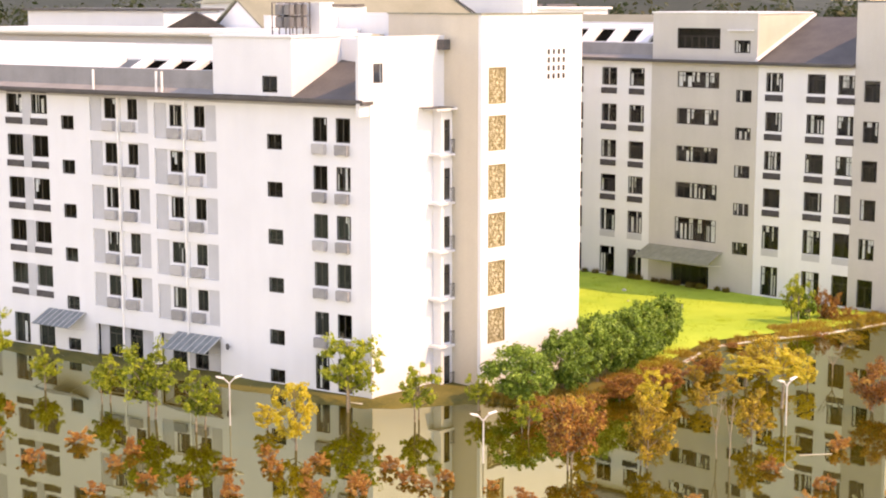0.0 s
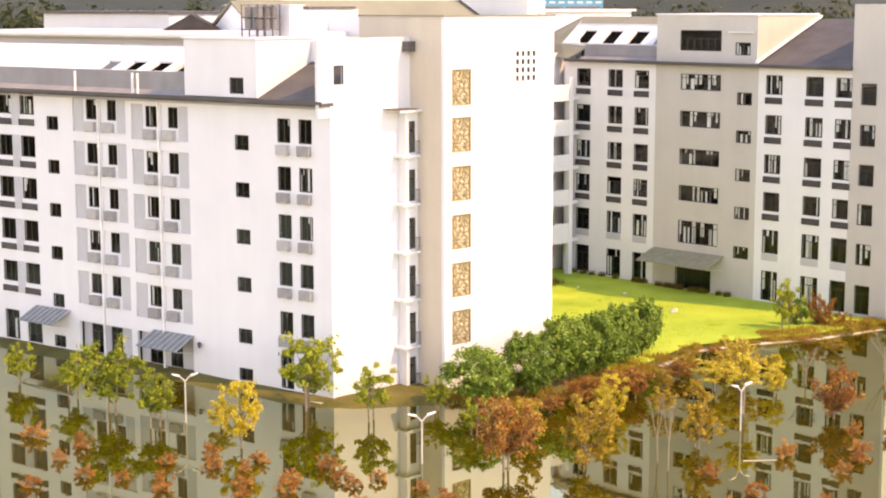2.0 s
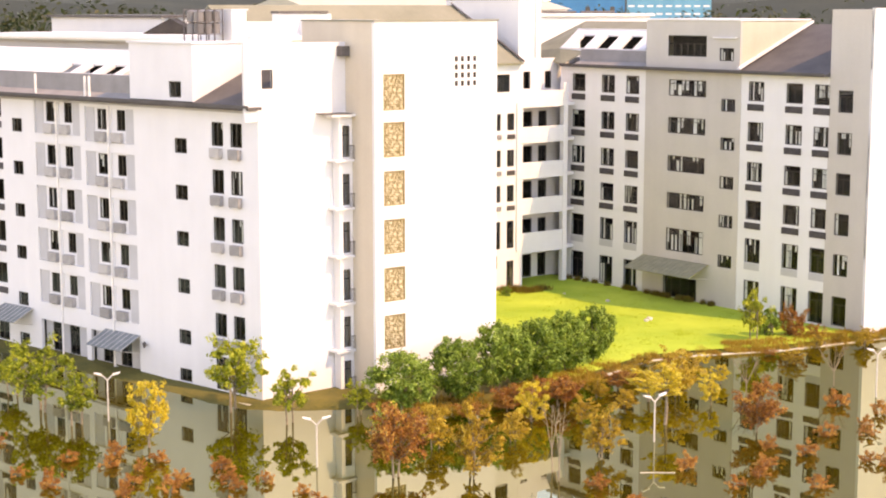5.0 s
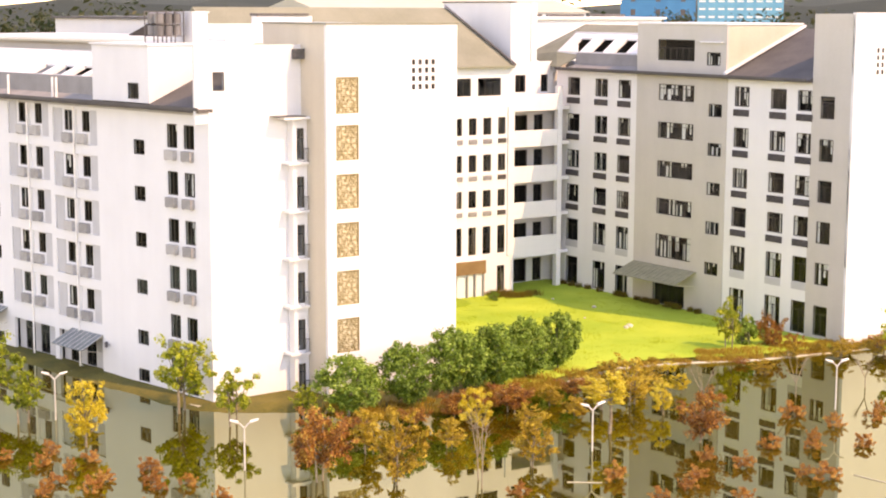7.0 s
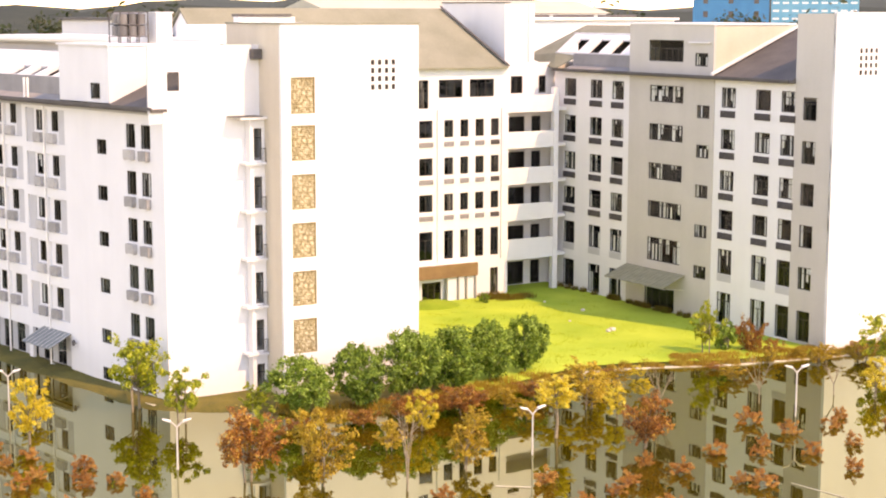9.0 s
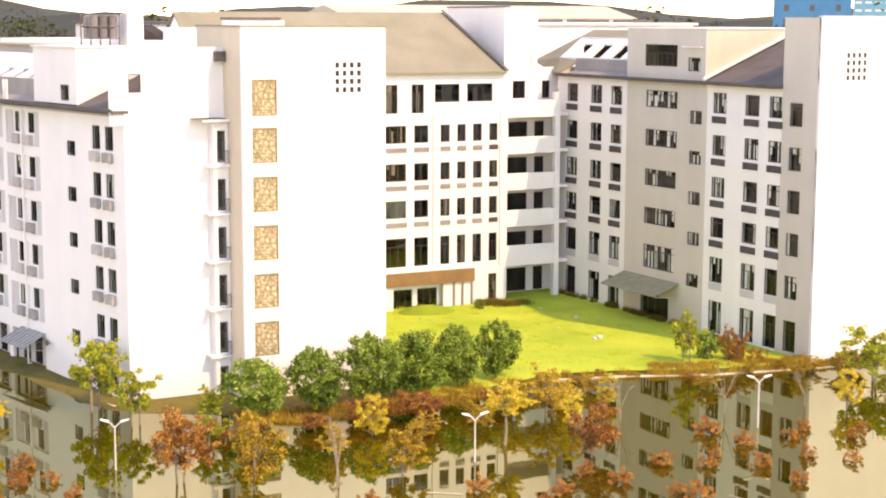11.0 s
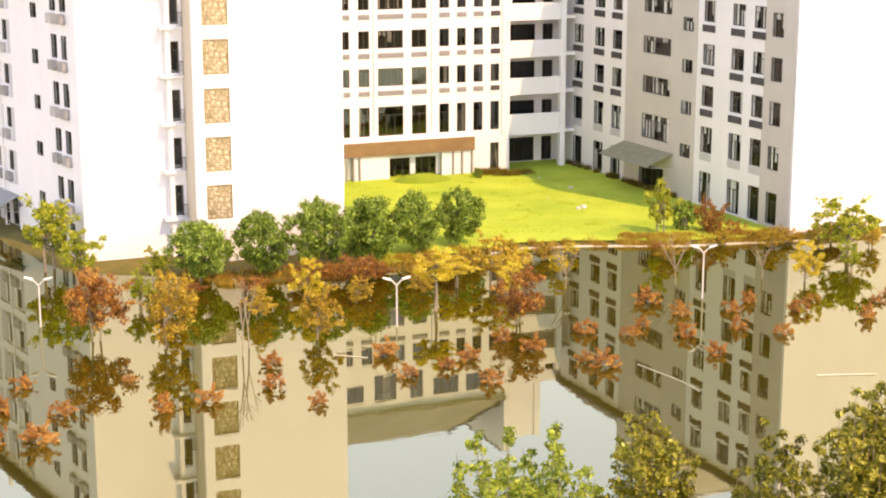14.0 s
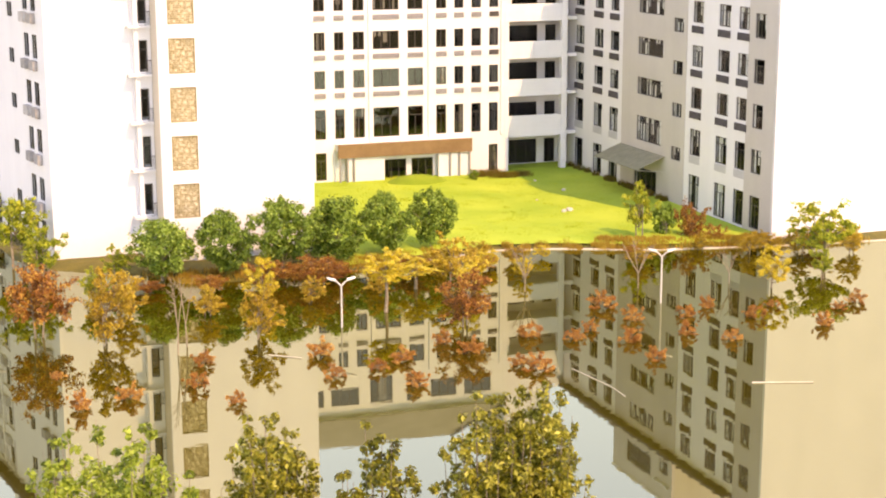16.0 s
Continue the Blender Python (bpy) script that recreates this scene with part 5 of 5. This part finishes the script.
def bare_tree(x, y, height, forks, spread, seed):
    """A leafless young tree: a thin pale trunk that forks into rising limbs with twigs."""
    rnd = random.Random(seed)
    ob = thing("bare_tree", "thin pale leafless tree standing in the pond", "tree", "bare trees", at=pose(x, y, 0))
    bm = bmesh.new()
    fork = Vector((rnd.uniform(-0.1, 0.1), rnd.uniform(-0.1, 0.1), height * 0.32))
    tube(bm, (0, 0, -1.6), fork, 0.05, 0.04, 7)
    part("trunk", bm, M_PALEBARK, ob)
    for i in range(forks):
        bm = bmesh.new()
        a = 6.283 * i / forks + rnd.uniform(-0.4, 0.4)
        r = spread * rnd.uniform(0.6, 1.0)
        mid = fork + Vector((r * 0.5 * math.cos(a), r * 0.5 * math.sin(a), height * 0.30))
        tip = fork + Vector((r * math.cos(a), r * math.sin(a), height * rnd.uniform(0.55, 0.68)))
        tube(bm, fork, mid, 0.032, 0.024, 6)
        tube(bm, mid, tip, 0.024, 0.010, 6)
        for k in range(4):
            st = mid.lerp(tip, rnd.uniform(0.0, 0.8))
            b = a + rnd.uniform(-1.3, 1.3)
            tube(bm, st, st + Vector((0.45 * math.cos(b), 0.45 * math.sin(b), rnd.uniform(0.25, 0.55))), 0.016, 0.006, 5)
        part("limb", bm, M_PALEBARK, ob)


for i, (x, y, hgt, n, sp) in enumerate(((22.2, -15.7, 2.8, 5, 1.1), (29.6, -17.6, 3.2, 5, 1.3), (-2.2, -23.0, 4.6, 3, 0.5), (-1.3, -21.6, 4.2, 3, 0.5), (36.0, -18.4, 2.4, 4, 0.9))):
    bare_tree(x, y, hgt, n, sp, 300 + i)


# ---- lamps ----
def park_lamp(x, y, h, turn):
    ob = thing("street_lamp", "white two-armed park lamp standing in the pond", "lamp", "park lamps", at=pose(x, y, 0, 0, 0, turn))
    bm = bmesh.new()
    tube(bm, (0, 0, -1.6), (0, 0, h - 0.45), 0.065, 0.05, 10)
    part("pole", bm, M_STEEL, ob, "white painted pole")
    for s in (-1, 1):
        bm = bmesh.new()
        tube(bm, (0, 0, h - 0.46), (s * 0.28, 0, h - 0.16), 0.05, 0.045, 8)
        tube(bm, (s * 0.28, 0, h - 0.16), (s * 0.7, 0, h - 0.05), 0.05, 0.04, 8)
        arm = part("arm", bm, M_STEEL, ob)
        bm = bmesh.new()
        prism(bm, [(s * 0.35, -0.12, h - 0.09), (s * 0.85, -0.10, h + 0.02), (s * 0.85, 0.10, h + 0.02), (s * 0.35, 0.12, h - 0.09)], (0, 0, 0.07))
        part("lamp_head", bm, M_TANK, arm, "flat white lamp head")


for x, y, h, turn in ((-16.6, 5.7, 3.25, -30), (-11.7, -12.0, 3.05, -25), (8.3, -20.4, 3.05, -10), (29.2, -21.6, 3.5, -20)):
    park_lamp(x, y, h, turn)

# ---- stones on the lawn and kerbs ----
for x, y, s in ((35.7, 7.3, 0.30), (35.1, 7.1, 0.22), (39.0, 16.0, 0.22), (35.0, 12.5, 0.13), (38.6, 21.5, 0.13)):
    bm = bmesh.new()
    bmesh.ops.create_icosphere(bm, subdivisions=2, radius=s)
    for v in bm.verts:
        v.co *= 1 + 0.25 * noise.noise(v.co * 3 + Vector((x, y, 0)))
        v.co.z *= 0.7
    st = tagged(new("stone", mesh_of("stone", bm, M_STONE)), "pale rounded stone on the lawn", "stone", "stones on the lawn")
    st.location = (x, y, 0.36 + s * 0.3)
bm = bmesh.new()
pa = Vector(a_world(0.0, -1.3, 0))
pb = Vector(a_world(50.0, -1.3, 0))
dirv = (pb - pa).normalized()
side = Vector((dirv.y, -dirv.x, 0))
prism(bm, [(pa + Vector((0, 0, -0.4)))[:], (pb + Vector((0, 0, -0.4)))[:], (pb + Vector((0, 0, 0.16)))[:], (pa + Vector((0, 0, 0.16)))[:]], (side * 0.35)[:])
tagged(new("kerb", mesh_of("kerb", bm, M_STONE)), "pale stone kerb along the west wing", "kerb", kind="structure")

# ---- dry grass and low shrubs on the bank ----
def tufts(name, label, spots, blades, height, cols):
    rnd = random.Random(len(name) + blades)
    V, F = [], []
    for x, y, r in spots:
        for _ in range(blades):
            a, d = rnd.random() * 6.283, r * rnd.random() ** 0.6
            px, py = x + d * math.cos(a), y + d * math.sin(a)
            g = ground_z(px, py)
            if g < -0.25:
                continue
            h, w, l = height * rnd.uniform(0.5, 1.2), 0.035, rnd.uniform(0.05, 0.35) * height
            b = rnd.random() * 6.283
            k = len(V)
            V += [Vector((px - w * math.cos(b), py - w * math.sin(b), g - 0.03)), Vector((px + w * math.cos(b), py + w * math.sin(b), g - 0.03)),
                  Vector((px + l * math.sin(b), py - l * math.cos(b), g + h))]
            F.append((k, k + 1, k + 2))
    ob = new(name, leaf_mesh(name, (V, F), leafage(name + "_blades", cols)))
    tagged(ob, label, "grass", kind="stuff")


rnd = random.Random(77)
line = []
for i in range(115):
    x = rnd.uniform(33, 52)
    line.append((x, shore_y(x) + rnd.uniform(0.0, 2.6), rnd.uniform(0.4, 1.1)))
for i in range(16):
    x = rnd.uniform(22, 33)
    line.append((x, shore_y(x) + rnd.uniform(0.0, 0.9), rnd.uniform(0.3, 0.7)))
for i in range(68):
    x = rnd.uniform(0, 22)
    line.append((x, shore_y(x) + rnd.uniform(-0.1, 2.2), rnd.uniform(0.4, 1.0)))
tufts("dry_grass", "khaki and brown dry grass tufts along the bank", line, 90, 0.38, [(0.24, 0.13, 0.022), (0.44, 0.27, 0.045), (0.50, 0.43, 0.08)])
patch = [(rnd.uniform(36, 39), rnd.uniform(24, 28), 0.8) for _ in range(10)] + [(rnd.uniform(34.5, 37.5), rnd.uniform(25.5, 27.2), 0.7) for _ in range(8)]
patch += [(45.0, rnd.uniform(8, 29), 0.35) for _ in range(26)]
tufts("bed_plants", "rust-tinged bedding plants at the foot of the walls", patch, 120, 0.55, [(0.10, 0.06, 0.015), (0.20, 0.12, 0.02), (0.14, 0.20, 0.03)])
blades = []
for i in range(420):
    x = rnd.uniform(12.6, 45.2)
    blades.append((x, rnd.uniform(shore_y(x) + 1.0, 30.5), rnd.uniform(0.5, 1.4)))
tufts("lawn_blades", "uneven taller blades in the bright lawn", blades, 60, 0.16, [(0.20, 0.32, 0.016), (0.36, 0.44, 0.02), (0.50, 0.50, 0.04)])
for i, (x, y, s, t) in enumerate(((39.3, -8.3, 0.55, 0.5), (42.4, -8.0, 0.5, 0.55), (44.2, -9.3, 0.6, 0.6), (47.3, -10.6, 0.6, 0.55), (34.0, -7.6, 0.4, 0.4), (26.0, -4.6, 0.5, 0.4), (23.4, -4.4, 0.55, 0.45), (20.3, -6.0, 0.6, 0.5))):
    plant((GOLD + RUST)[i % 6], x, y, s, t, 0.0, "", "shrubs on the bank")

# low autumn shrubs packed along the wooded shore
for i, (x, y, s, t, m) in enumerate(((6.0, -8.6, 0.62, 0.55, 3), (8.6, -8.4, 0.6, 0.5, 2), (11.6, -8.0, 0.66, 0.5, 3), (13.6, -9.6, 0.6, 0.55, 0), (16.6, -8.6, 0.62, 0.5, 2), (18.8, -7.8, 0.6, 0.5, 0),
                                     (20.8, -10.6, 0.7, 0.6, 4), (22.6, -8.4, 0.62, 0.5, 4), (24.8, -7.4, 0.6, 0.5, 0), (27.2, -6.8, 0.5, 0.45, 4), (13.0, -13.0, 0.7, 0.62, 1), (18.2, -16.0, 0.7, 0.75, 4),
                                     (8.2, -13.8, 0.62, 0.62, 0), (23.6, -12.0, 0.55, 0.6, 4), (2.6, -9.0, 0.55, 0.5, 2), (-3.4, -8.4, 0.5, 0.45, 3))):
    plant((GOLD[:2] + RUST[:2] + YEL)[m], x, y, s, t, 0.0, "", "shrubs on the bank")

# pale hose floating on the pond
hose = bpy.data.curves.new("floating_hose", "CURVE")
hose.dimensions, hose.bevel_depth, hose.bevel_resolution = "3D", 0.025, 2
sp = hose.splines.new("NURBS")
sp.points.add(3)
for p, (x, y) in zip(sp.points, ((17.8, -33.2), (18.1, -35.2), (18.45, -37.4), (18.3, -38.9))):
    p.co = (x, y, 0.02, 1)
sp.use_endpoint_u, sp.order_u = True, 3
hose.materials.append(M_STONE)
tagged(new("floating_hose", hose), "thin pale curved hose floating on the pond", "hose")

def floating_pole(x0, y0, x1, y1, r):
    """A slim tapered pole lying in the water's surface."""
    bm = bmesh.new()
    tube(bm, (x0, y0, 0.02), (x1, y1, 0.035), r, r * 0.7, 8)
    tagged(new("floating_pole", mesh_of("floating_pole", bm, M_STONE)), "slim pale pole floating on the pond", "pole", "floating poles")


floating_pole(25.8, -38.9, 28.9, -40.0, 0.045)
floating_pole(2.7, -24.8, 4.3, -26.1, 0.035)

# ---- stone edging along the lawn's shore, stone by stone ----
edge = thing("pond_edging", "pale stone edging along the pond shore", "edging", kind="structure")
x = 19.0
k = 0
while x < 60:
    y = shore_y(x)
    dx = 0.9
    ang = math.atan2(shore_y(x + dx) - y, dx)
    def stone_block(bm):
        box(bm, 0, -0.17, -0.45, 0.86, 0.17, 0.07)
        bmesh.ops.bevel(bm, geom=bm.edges[:], offset=0.02, segments=1)
    part("edging_stone", cached(("edging_stone", k % 3), stone_block, M_STONE), None, edge, "", Matrix.Translation((x, y + 0.05, 0.02 * noise.noise((x, 0, 0)))) @ Matrix.Rotation(ang, 4, "Z"))
    x += dx * math.cos(ang)
    k += 1
